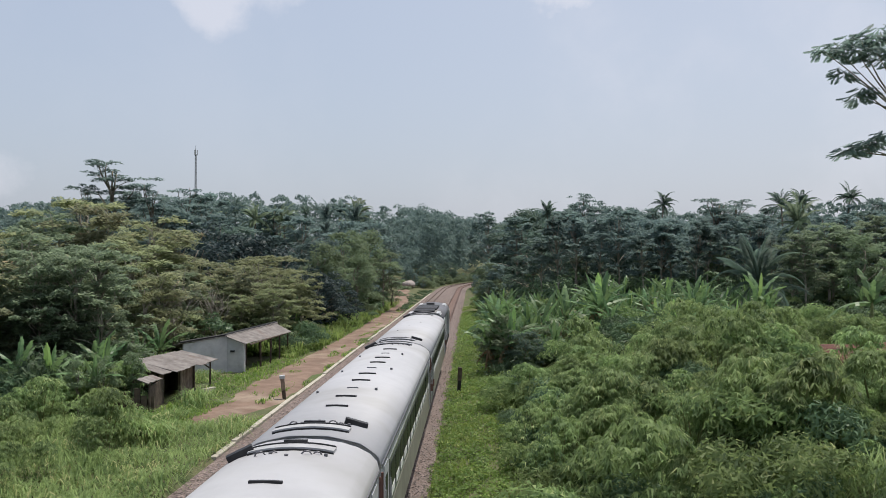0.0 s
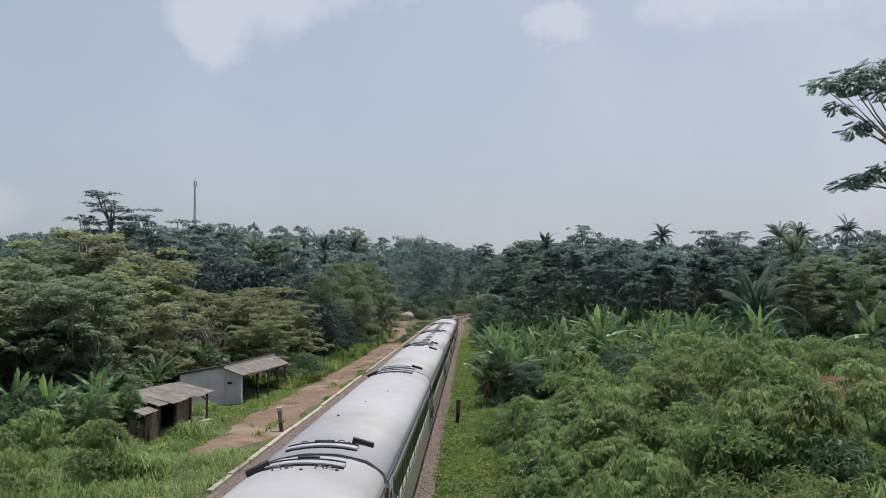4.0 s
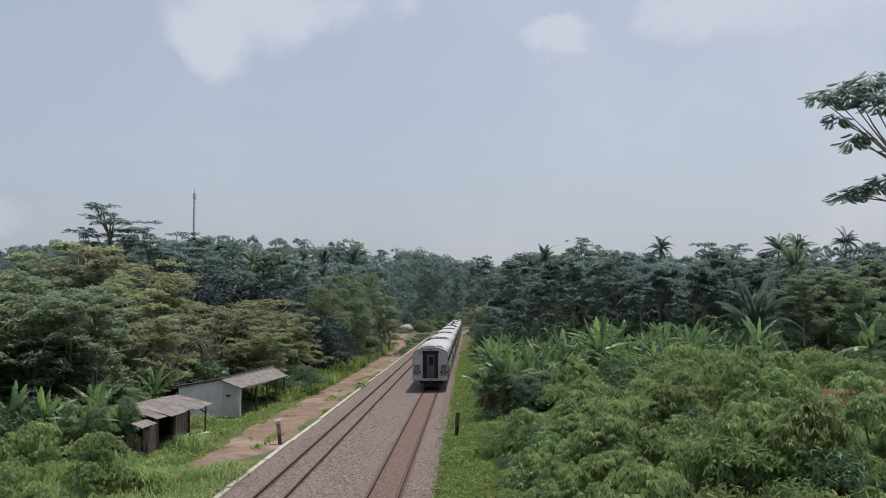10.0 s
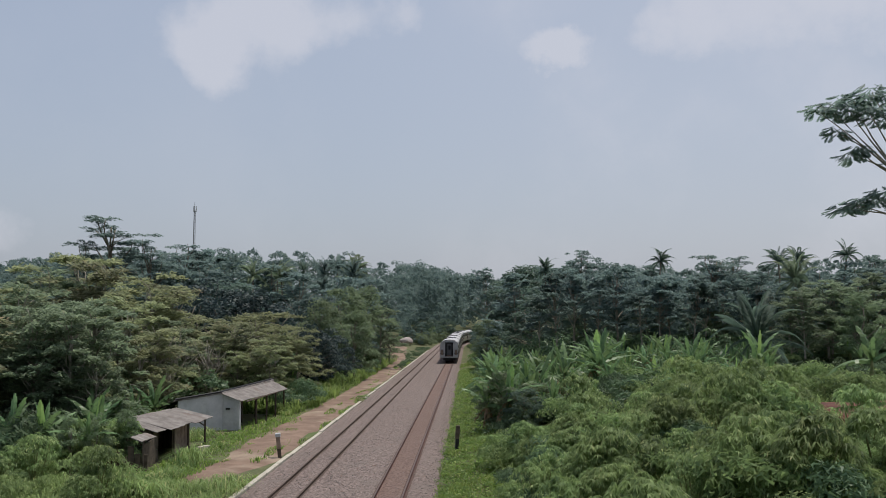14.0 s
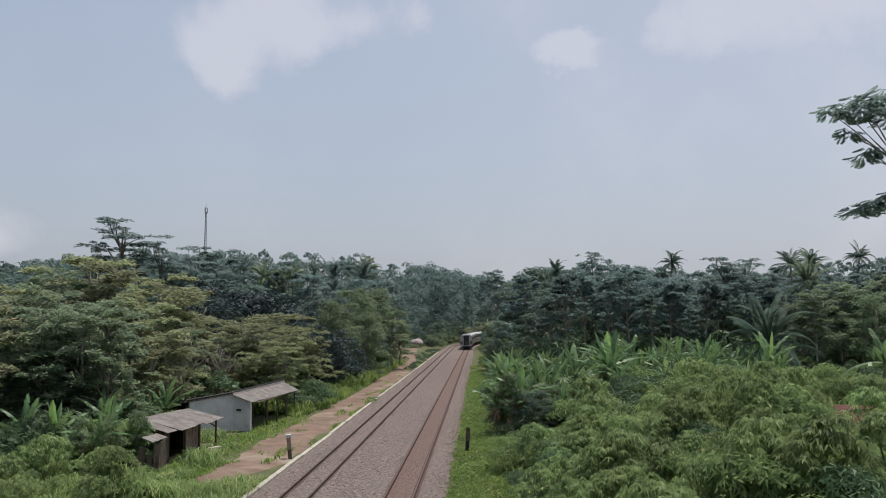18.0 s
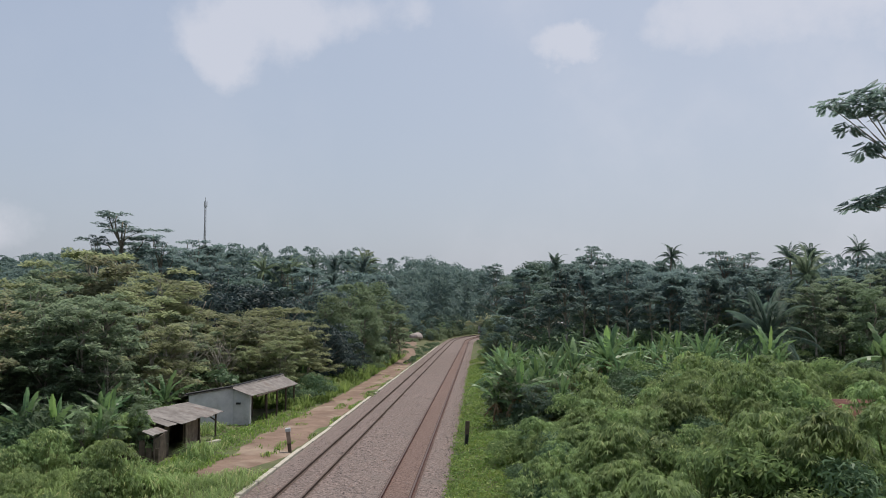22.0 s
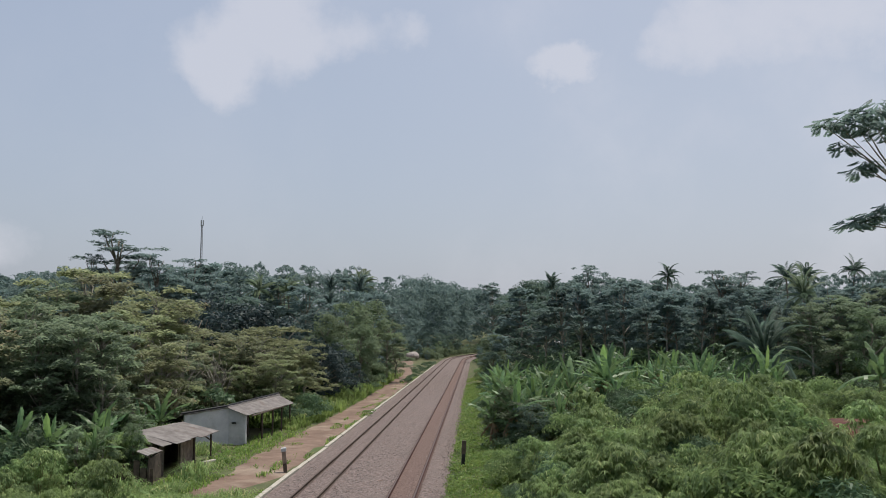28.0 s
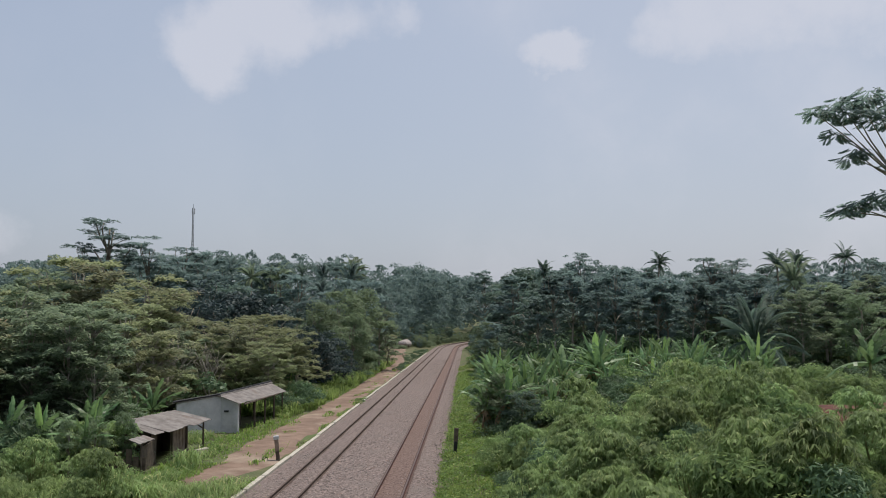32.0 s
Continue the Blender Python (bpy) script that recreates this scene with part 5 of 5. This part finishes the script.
def clump_leaves(nr, r2, x, y, z0, hgt, rad, clumps, leaf, size):
    pieces = []
    for q in range(clumps):
        u, a = r2.uniform(-0.9, 1), r2.uniform(0, 6.28)
        w = math.sqrt(max(0.05, 1 - u * u)) * r2.uniform(0.5, 1)
        d = nr.normal(size=(leaf, 3))
        d /= np.linalg.norm(d, axis=1)[:, None]
        d[:, 2] = np.abs(d[:, 2])
        c = np.array([x + rad * w * math.cos(a), y + rad * w * math.sin(a), z0 + hgt * (0.52 + 0.42 * u)])
        pieces.append(leaves_at(nr, c + d * rad * r2.uniform(0.3, 0.45), size, 0.4, 2.2, d))
    return pieces


def far_woods():
    nr, r2 = np.random.default_rng(9), random.Random(9)
    pieces = []
    for k in range(800):
        y = r2.uniform(222, 420) if k < 480 else r2.uniform(258, 490)
        x = r2.uniform(-0.62, 0.62) * y if k < 480 else r2.uniform(-0.08, 0.09) * y
        if abs(off_track(x, y) + 2) < 11 or (abs(x) < 18 and y < 256):
            continue
        top = lift(skyline(x / y) * r2.uniform(0.8, 1.04), y)
        z0 = ground_z(x, y)
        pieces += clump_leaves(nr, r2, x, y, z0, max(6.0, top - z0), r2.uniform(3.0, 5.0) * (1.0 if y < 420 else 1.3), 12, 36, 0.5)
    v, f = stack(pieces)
    tagged(new("far_woods", np_mesh("far_woods", v, f, "leaf_blue")), "forest closing the valley, haze put into its bluish-green", "forest", kind="stuff")


def undergrowth():
    nr, r2 = np.random.default_rng(19), random.Random(19)
    pieces = []
    for k in range(520):
        if k % 2:
            y = r2.uniform(96, 190)
            x = r2.uniform(4, 0.58 * y)
        else:
            y = r2.uniform(60, 220)
            x = -r2.uniform(17 + 0.05 * max(0, y - 100), 0.6 * y + 4)
        pieces += clump_leaves(nr, r2, x, y, ground_z(x, y) - 0.3, r2.uniform(2.0, 4.2), r2.uniform(1.6, 2.8), 6, 44, 0.2)
    v, f = stack(pieces)
    tagged(new("undergrowth", np_mesh("undergrowth", v, f, "leaf_scrub")), "tangled green undergrowth at the foot of the woods", "undergrowth", kind="stuff")


BUSHES = [bush_mesh(500 + i, 1.4, 1.6, 170, ["leaf_scrub", "leaf_cassava", "leaf_scrub", "leaf_cassava"][i], 0.052) for i in range(4)]
def scrub():
    """Continuous low shrubs: over the field, along the bend and on the far verge."""
    nr, r2 = np.random.default_rng(29), random.Random(29)
    for name, label, mat, spots in (
            ("field_scrub", "dense low field shrubs, gap shade put into their dark green", "leaf_low_shade", [(None, r2.uniform(52, 118)) for _ in range(420)]),
            ("bend_scrub", "low bushes lining the track at the bend", "leaf_bamboo", [(r2.uniform(238, 345), None) for _ in range(130)]),
            ("verge_scrub", "small weeds on the verge beside the path", "leaf_scrub", [(None, None) for _ in range(150)])):
        pieces = []
        for along_line, y in spots:
            if along_line:
                q, _ = on_track(LEFT_X - r2.uniform(2.8, 9), along_line)
                if -0.092 < q.x / q.y < -0.05 and q.y < 236:
                    continue
                x, y, hgt, rad, size = q.x, q.y, r2.uniform(1.4, 3.4) * (0.6 if along_line < 235 else 1), r2.uniform(1.0, 2.0), 0.3
            elif y:
                x = 1.8 + r2.random() * 0.48 * y
                if 16 < x < 29 and y < 50:
                    continue
                hgt, rad, size = r2.uniform(0.6, 1.4), r2.uniform(0.8, 1.5), 0.13
            else:
                y = 128 + 95 * r2.random()
                x = -9.7 - r2.random() * (1.0 + 2.2 * smooth(120, 220, y))
                hgt, rad, size = r2.uniform(0.08, 0.36), r2.uniform(0.25, 0.6), 0.1
            pieces += clump_leaves(nr, r2, x, y, ground_z(x, y) - 0.15, hgt, rad, 5, 36, size * 0.8)
        v, f = stack(pieces)
        tagged(new(name, np_mesh(name, v, f, mat)), label, "shrubs", kind="stuff")


far_woods()
undergrowth()
scrub()
# low trees that close the view past the bend and line it
for k in range(34):
    s = rng.uniform(218, 330)
    q, hd = on_track(LEFT_X - rng.uniform(4.5, 12), s)
    plant_tree(rng.choice(["blue", "bamboo", "shade"]), rng.randrange(4), q.x, q.y, ground_z(q.x, q.y) + rng.uniform(3, 7.5) * (0.6 if s < 250 else 1), rng.uniform(0, 360))
for k in range(26):
    s = rng.uniform(110, 300)
    q, hd = on_track(RIGHT_X + rng.uniform(5.0, 9), s)
    plant_tree(rng.choice(["shade", "bamboo", "blue"]), rng.randrange(4), q.x, q.y, ground_z(q.x, q.y) + rng.uniform(4.0, 7.5), rng.uniform(0, 360))

for i, (u, up, y) in enumerate([(0.4153, 86, 132), (0.378, 82, 128), (0.352, 80, 120), (0.2114, 78, 150), (0.088, 68, 150), (-0.231, 60, 185), (-0.124, 55, 175), (-0.11, 27, 150), (-0.19, 64, 195), (-0.27, 72, 190), (0.365, 62, 104), (0.322, 4, 74)] + [(rng.uniform(-0.3, -0.11), rng.uniform(30, 70), rng.uniform(150, 215)) for _ in range(17)]):
    x = u * y
    z = ground_z(x, y)
    if i > 10:
        up = min(up, skyline(u) - 4)
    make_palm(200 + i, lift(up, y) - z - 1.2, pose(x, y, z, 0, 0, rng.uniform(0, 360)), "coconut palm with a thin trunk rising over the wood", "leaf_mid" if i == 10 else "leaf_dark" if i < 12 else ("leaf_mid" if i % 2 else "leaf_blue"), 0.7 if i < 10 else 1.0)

# bananas
spots = [(2.5, 55.4, 3.9), (2.2, 61, 4.8), (3.1, 63, 4.8), (4.1, 60, 4.0), (4.9, 62, 4.4), (1.6, 66, 4.4), (1.2, 56.5, 3.2), (6.8, 64, 4.2), (9.0, 62, 4.4), (19.2, 60, 3.9), (15.4, 62, 3.8), (25.0, 56, 4.4), (2.2, 70, 4.6), (3.2, 74, 4.2), (4.6, 68, 3.6), (1.9, 75, 4.0), (2.6, 82, 4.0), (6.5, 70, 3.5), (9.2, 63, 4.4), (11, 72, 3.4)]
for k in range(30):
    y = rng.uniform(54, 70)
    spots.append(((0.045 + 0.3 * (k + rng.uniform(-0.4, 0.4)) / 30) * y, y, rng.uniform(1.9, 2.9)))
for k in range(60):
    y = rng.uniform(64, 100)
    spots.append((rng.choice([rng.uniform(0.03, 0.45), rng.gauss(0.26, 0.04), rng.uniform(0.04, 0.16), rng.uniform(0.03, 0.3)]) * y, y, rng.uniform(2.0, 3.4)))
for k in range(10):
    y = rng.uniform(40, 52)
    spots.append((-rng.uniform(16.8, 25), y, rng.uniform(2.2, 3.2)))
for k in range(6):
    y = rng.uniform(67, 84)
    spots.append((-rng.uniform(14.5, 18), y, rng.uniform(2.2, 3.0)))
spots += [(-17.3, 41.0, 3.0), (-18.6, 43.2, 3.2), (-16.9, 39.2, 2.6), (-19.6, 40.4, 3.0)]
for k, (x, y, h) in enumerate(spots):
    make_banana(300 + k, h, pose(x, y, ground_z(x, y), 0, 0, rng.uniform(0, 360)))

# cassava and scrub
CASSAVA = [cassava_mesh(400 + i, 2.0, "leaf_cassava") for i in range(4)]
for x, y, turn, big in ((9.7, 25.2, 0, 1.0), (12.9, 28.5, 140, 0.85), (5.0, 41.0, 70, 0.9), (8.4, 37.5, 200, 0.95), (6.6, 33.0, 300, 0.7)):
    t = thing("cassava_plant", "tall cassava with a full dome of drooping leaves over dark stems", "cassava", "cassava field", pose(x, y, ground_z(x, y), 0, 0, turn))
    st, fo = cassava_mesh(430 + turn, 2.75 * big, "leaf_cassava", 460, 0.26, 0.06)
    part("stem", st, "stem_green", t)
    part("foliage", fo, "leaf_cassava", t)
CAS = []
for k in range(345):
    y = 14 + 52 * rng.random() ** 1.2
    x = 1.8 + rng.random() * (0.56 * y)
    if k >= 300:
        x, y = -rng.uniform(13.6, 24), rng.uniform(31, 42)
        if k < 339 and x > -17.5 and y > 34:
            continue
    if k >= 339:
        x, y = ((-17.2, 42.2), (-18.0, 41.0), (-16.0, 41.0), (-16.6, 40.2), (5.4, 44.0), (14.4, 33.0))[k - 339]
    if x > 0.58 * y + 3 or (16 < x < 29 and 33 < y < 50) or (k < 300 and k % 3 == 1 and y < 48):
        continue
    if len(CAS) < 4:
        t = thing("cassava_plant", "cassava shrub with drooping fingered leaves", "cassava", "cassava field")
        part("stem", CASSAVA[len(CAS)][0], "stem_green", t)
        part("foliage", CASSAVA[len(CAS)][1], "leaf_cassava", t)
        CAS.append(t)
    else:
        t = copy_thing(CAS[rng.randrange(4)], pose(0, 0, 0))
    t.matrix_basis = pose(x, y, ground_z(x, y), 0, 0, rng.uniform(0, 360)) @ Matrix.Scale((1.0, 1.1, 1.1, 1.0, 1.2, 1.3)[k - 339] if k >= 339 else rng.uniform(0.6, 1.15) * (0.7 if y > 50 else 0.6 if y < 27 else 1) * (0.5 if x / y > 0.37 and 24 < y < 44 else 1), 4)


def cassava_thicket():
    """The plants of the field that stand too close to count, as one mass."""
    r2 = random.Random(77)
    base = [np.array([tuple(v.co) for v in m.vertices]) for _, m in CASSAVA]
    pieces = []
    domes = []
    for k in range(60):
        y = 23 + 31 * r2.random()
        domes.append((3.4 + r2.random() * 0.53 * y, y, r2.uniform(0.95, 1.5)))
    for k in range(70, 250):
        if k < 190:
            x, y, big = domes[k % 60]
            if k >= 130:
                w = r2.uniform(0, 6.28)
                x, y, big = x + 0.7 * big * math.cos(w), y + 0.7 * big * math.sin(w), big * r2.uniform(0.5, 0.75)
            if 15.5 < x < 29 and 32 < y < 50:
                continue
        elif k < 220:
            if k % 2:
                continue
            x, y, big = -r2.uniform(18.5, 26), r2.uniform(33, 47), r2.uniform(0.5, 0.8)
        else:
            x, y, big = -r2.uniform(13.5, 20), r2.uniform(24, 33), r2.uniform(0.5, 0.8)
        b = base[k % 4] * (big * (0.45 if x / y > 0.37 and 24 < y < 44 else 1))
        a = r2.uniform(0, 6.28)
        v = np.stack([b[:, 0] * math.cos(a) - b[:, 1] * math.sin(a) + x, b[:, 0] * math.sin(a) + b[:, 1] * math.cos(a) + y, b[:, 2] + ground_z(x, y)], 1)
        pieces.append((v, np.arange(len(v)).reshape(-1, 3)))
    tagged(new("cassava_thicket", np_mesh("cassava_thicket", *stack(pieces), "leaf_cassava")), "thick mass of drooping fingered cassava leaves", "cassava", kind="stuff")


cassava_thicket()


def bush(i, x, y, s, label="low leafy green bush"):
    if (16 < x < 29 and 33 < y < 50) or (-0.098 < x / y < -0.045 and y > 120):
        return
    if x / y > 0.37 and 24 < y < 44:
        s *= 0.5
    b = new("bush", BUSHES[i % 4])
    tagged(b, label, "bush", "scrub along the line")
    b.matrix_basis = pose(x, y, ground_z(x, y) - 0.1, 0, 0, rng.uniform(0, 360)) @ Matrix.Scale(s, 4)


for k in range(100):
    y = 20 + 95 * rng.random() ** 1.2
    bush(k, 1.6 + rng.random() * (0.5 * y), y, rng.uniform(0.7, 1.6))
for k in range(60):
    y = 22 + 110 * rng.random() ** 1.4
    bush(k, rng.uniform(1.3, 3.0) + (0.5 if y < 40 else 0), y, rng.uniform(0.65, 1.05))
for k in range(45):
    y = rng.uniform(60, 235)
    bush(k, rng.uniform(1.2, 4.0) if y < 200 else rng.uniform(0.6, 3), y, rng.uniform(0.9, 1.8))
for k in range(64):
    y = 27 + 38 * rng.random()
    bush(1 + k % 2 * 2, 3.6 + rng.random() * (0.5 * y), y, rng.uniform(1.0, 1.75), "rounded light green shrub standing over the grass")
for k in range(22):
    y = rng.uniform(40, 49)
    bush(0 if k % 3 else 2, -rng.uniform(0.44, 0.58) * y, y, rng.uniform(1.3, 2.1))
for k in range(34):
    y = rng.uniform(54, 62)
    bush(k % 2 * 2, 1.8 + rng.random() * 0.2 * y, y, rng.uniform(0.9, 1.5))
bush(1, 8.3, 29.0, 1.0)
bush(3, 9.4, 31.0, 1.15)
bush(0, -16.4, 41.2, 1.15, "leafy bush leaning on the hut roof")
bush(2, -17.6, 43.0, 1.4, "leafy bush leaning on the hut roof")
for k in range(34):
    y = rng.uniform(36, 60)
    bush(k, -rng.uniform(16.5, 16.5 + 0.25 * y), y, rng.uniform(0.8, 1.5))
for k in range(46):
    y = rng.uniform(66, 235)
    bush(k, -12.8 - rng.random() * 3 - 5 * smooth(140, 230, y), y, rng.uniform(0.9, 1.8))



def side_tree():
    """The near tree: its trunk stands beside the view, two boughs reach in with feathery sprays."""
    r2, nr = random.Random(91), np.random.default_rng(91)
    base = Vector((13.8, 23.0, ground_z(13.8, 23.0)))
    shift = Vector((0.3, 0, -0.05))
    t = thing("tree", "feathery-leaved tree whose sparse boughs reach across the sky", "tree", at=Matrix.Translation(base))
    plates = [(8.45, 22.0, 12.25, 0.4), (8.8, 22.2, 12.4, 0.45), (9.2, 22.0, 12.3, 0.5), (9.45, 22.3, 12.65, 0.5), (9.8, 22.0, 12.75, 0.5), (10.3, 22.2, 12.6, 0.6), (9.6, 21.8, 12.2, 0.5), (10.2, 22.0, 12.1, 0.55),
              (8.95, 22.0, 11.7, 0.28), (9.25, 22.1, 11.15, 0.3), (9.4, 22.0, 11.3, 0.22), (10.5, 22.1, 11.0, 0.3), (10.8, 22.4, 12.5, 0.7), (9.0, 22.0, 9.75, 0.36), (9.4, 22.1, 9.9, 0.4), (9.75, 22.0, 10.05, 0.4),
              (10.2, 22.0, 10.2, 0.45), (10.8, 22.0, 9.95, 0.6), (11.6, 22.4, 12.6, 0.9), (12.4, 22.2, 13.4, 1.0), (13.6, 23.4, 14.2, 1.2), (15.0, 24.0, 13.6, 1.2), (16.2, 22.6, 12.4, 1.2), (14.6, 21.4, 11.6, 1.1)]
    fork_hi, fork_lo = Vector((13.2, 22.8, 8.6)), Vector((13.3, 22.8, 8.2))
    top = Vector((13.9, 23.1, 12.5))
    wood = [tube([Vector((0, 0, -0.6)), Vector((-0.3, -0.1, 3)), fork_hi - base, top - base], [0.22, 0.17, 0.12, 0.05], 8)]
    knee_hi, knee_lo = Vector((11.0, 22.3, 10.4)), Vector((11.2, 22.2, 9.3))
    wood += [tube([fork_hi - base, (fork_hi.lerp(knee_hi, 0.5)) - base - Vector((0, 0, 0.1)), knee_hi - base], [0.09, 0.075, 0.06], 6),
             tube([fork_lo - base, knee_lo - base], [0.07, 0.045], 6)]
    sprays, n = [], 0
    for x, y, z, r in plates:
        c = Vector((x, y, z)) + shift
        src = (knee_hi if z > 10.7 else knee_lo) if x < 11.2 else fork_hi.lerp(top, 0.5)
        wood.append(tube([p - base for p in limb_points(r2, src, c - Vector((0, 0, 0.06)), 0.12, 4)], [0.035, 0.028, 0.02, 0.014, 0.008], 5))
        for k in range(int(27 * r / 0.4) if r < 0.8 else 36):
            a, q = r2.uniform(0, 6.28), r * math.sqrt(r2.random())
            hub = c + Vector((q * math.cos(a), q * math.sin(a), r2.gauss(0, 0.06) - 0.12 * q))
            a2 = a + r2.gauss(0, 0.9)
            d = Vector((math.cos(a2) - 0.2, math.sin(a2), -0.4 + r2.uniform(-0.4, 0.3))).normalized()
            s = d.cross(Vector((0, 0, 1))).normalized()
            for j in range(7):
                root = hub + d * 0.042 * j
                for sg in (-1, 1):
                    w = (s * sg + d * 0.5 - Vector((0, 0, 0.35))).normalized()
                    ln = 0.125 * math.sin(math.pi * (j + 1.2) / 8.5) + 0.03
                    sprays.append((root - base, root + w * ln * 0.5 + d * 0.027 - base, root + w * ln - base, root + w * ln * 0.5 - d * 0.027 - base))
    v = np.array([[tuple(p) for p in q] for q in sprays]).reshape(-1, 3)
    part("trunk", mesh("trunk", *join(wood), "bark_pale", True), "bark_pale", t)
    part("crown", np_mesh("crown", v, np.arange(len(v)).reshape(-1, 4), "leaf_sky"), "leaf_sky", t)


side_tree()
b = new("bush", BUSHES[1])
tagged(b, "tuft of weeds growing through the platform edge", "weeds")
b.matrix_basis = pose(-9.3, 77.8, -0.15) @ Matrix.Scale(0.42, 4)

def herbs(name, label, n, xr, yr, keep, seed):
    """Low broad-leaved weeds in tufts."""
    nr = np.random.default_rng(seed)
    x, y = nr.uniform(*xr, n), yr[0] + (yr[1] - yr[0]) * nr.uniform(0, 1, n) ** 1.6
    tuft = np.array([noise.noise(Vector((a * 1.7, b * 1.2, seed))) for a, b in zip(x, y)])
    ok = np.array([keep(a, b) for a, b in zip(x, y)]) & (tuft > -0.25)
    x, y, tuft = x[ok], y[ok], tuft[ok]
    z = np.array([ground_z(a, b) for a, b in zip(x, y)]) + nr.uniform(0.03, 1.0, len(x)) * (0.1 + 0.32 * np.clip(tuft + 0.25, 0, 1))
    v, f = leaves_at(nr, np.stack([x, y, z], 1), 0.075, 0.5, 1.9)
    tagged(new(name, np_mesh(name, v, f, "herb")), label, "weeds", kind="stuff")


# grass
scatter_grass("grass_strip", "grass_short", "bright green short grass beside the ballast", 40000, (-1.75, 3.0), (18, 150), 0.2, 0.022, 1.1, lambda x, y: x > -1.6 + 0.25 * noise.noise(Vector((x, y * 0.8, 4))), 1)
herbs("strip_weeds", "bright green leafy weeds beside the ballast", 60000, (-1.7, 2.8), (18, 130), lambda x, y: x > -1.5 + 0.3 * noise.noise(Vector((x, y * 0.8, 4))), 7)
herbs("platform_weeds", "bright green leafy weeds between the huts and the path", 16000, (-15.5, -12.0), (34, 75), lambda x, y: not (x > -13.2 and y > 38) and not (x < -14.0 and 40 < y < 49) and not (x < -13.4 and y > 53), 8)
scatter_grass("tall_grass", "reed", "tall arching yellowish-green grass between the shrubs", 76000, (1.6, 32), (15, 52), 0.75, 0.018, 1.7, lambda x, y: x < 0.62 * y + 2 and not (17 < x < 28 and 38 < y < 49 and noise.noise(Vector((x * 0.7, y * 0.5, 6))) < 0.12), 2)
scatter_grass("bank_grass", "reed", "long green grass on the slope by the huts", 46000, (-28, -9.4), (22, 62), 0.6, 0.02, 1.5,
              lambda x, y: x > -0.62 * y and not (x > -13.2 and y > 38) and not (-16.4 < x < -13.7 and 38.5 < y < 49.5) and not (x < -14.2 and 53 < y) and not (x > -14.9 and y > 49) and not (-17.6 < x < -13.6 and 36.8 < y < 41.2), 3)
scatter_grass("verge_grass", "grass_short", "short grass on the verge beside the path", 20000, (-14.4, -9.45), (36, 150), 0.25, 0.025, 0.9,
              lambda x, y: (x < -12.4 + 1.1 * noise.noise(Vector((x * 0.8, y * 0.5, 2))) or noise.noise(Vector((x * 0.9, y * 0.4, 9))) > 0.52 or (x > -10.7 and noise.noise(Vector((x, y * 0.2, 0))) > 0.12) or y > 80 and x < -12.1 - 0.02 * max(0, y - 100)), 4)
scatter_grass("reed_clump", "reed", "broad-bladed pale green reeds before the huts", 4200, (-15.5, -12.2), (34, 43), 0.8, 0.025, 1.3, lambda x, y: (x < -12.9 or y < 37.5) and not (x < -13.9 and y > 37.5), 5)
scatter_grass("slope_grass", "grass", "waist-high bright green herbs on the bank below the trees", 15000, (-18, -11.6), (64, 150), 1.0, 0.035, 0.9, lambda x, y: x < -12.2 + 0.6 * noise.noise(Vector((y * 0.3, 0, 0))) - 0.8 * smooth(80, 60, y), 6)


def motions():
    times = [k * 0.5 for k in range(65)]
    for i, c in enumerate(COACHES):
        walk(c, [(t, ride(along(t) + i * COACH, COACH)) for t in times])
    walk(ENGINE, [(t, ride(along(t) + 7 * COACH + 0.1, 15.8)) for t in times])


motions()
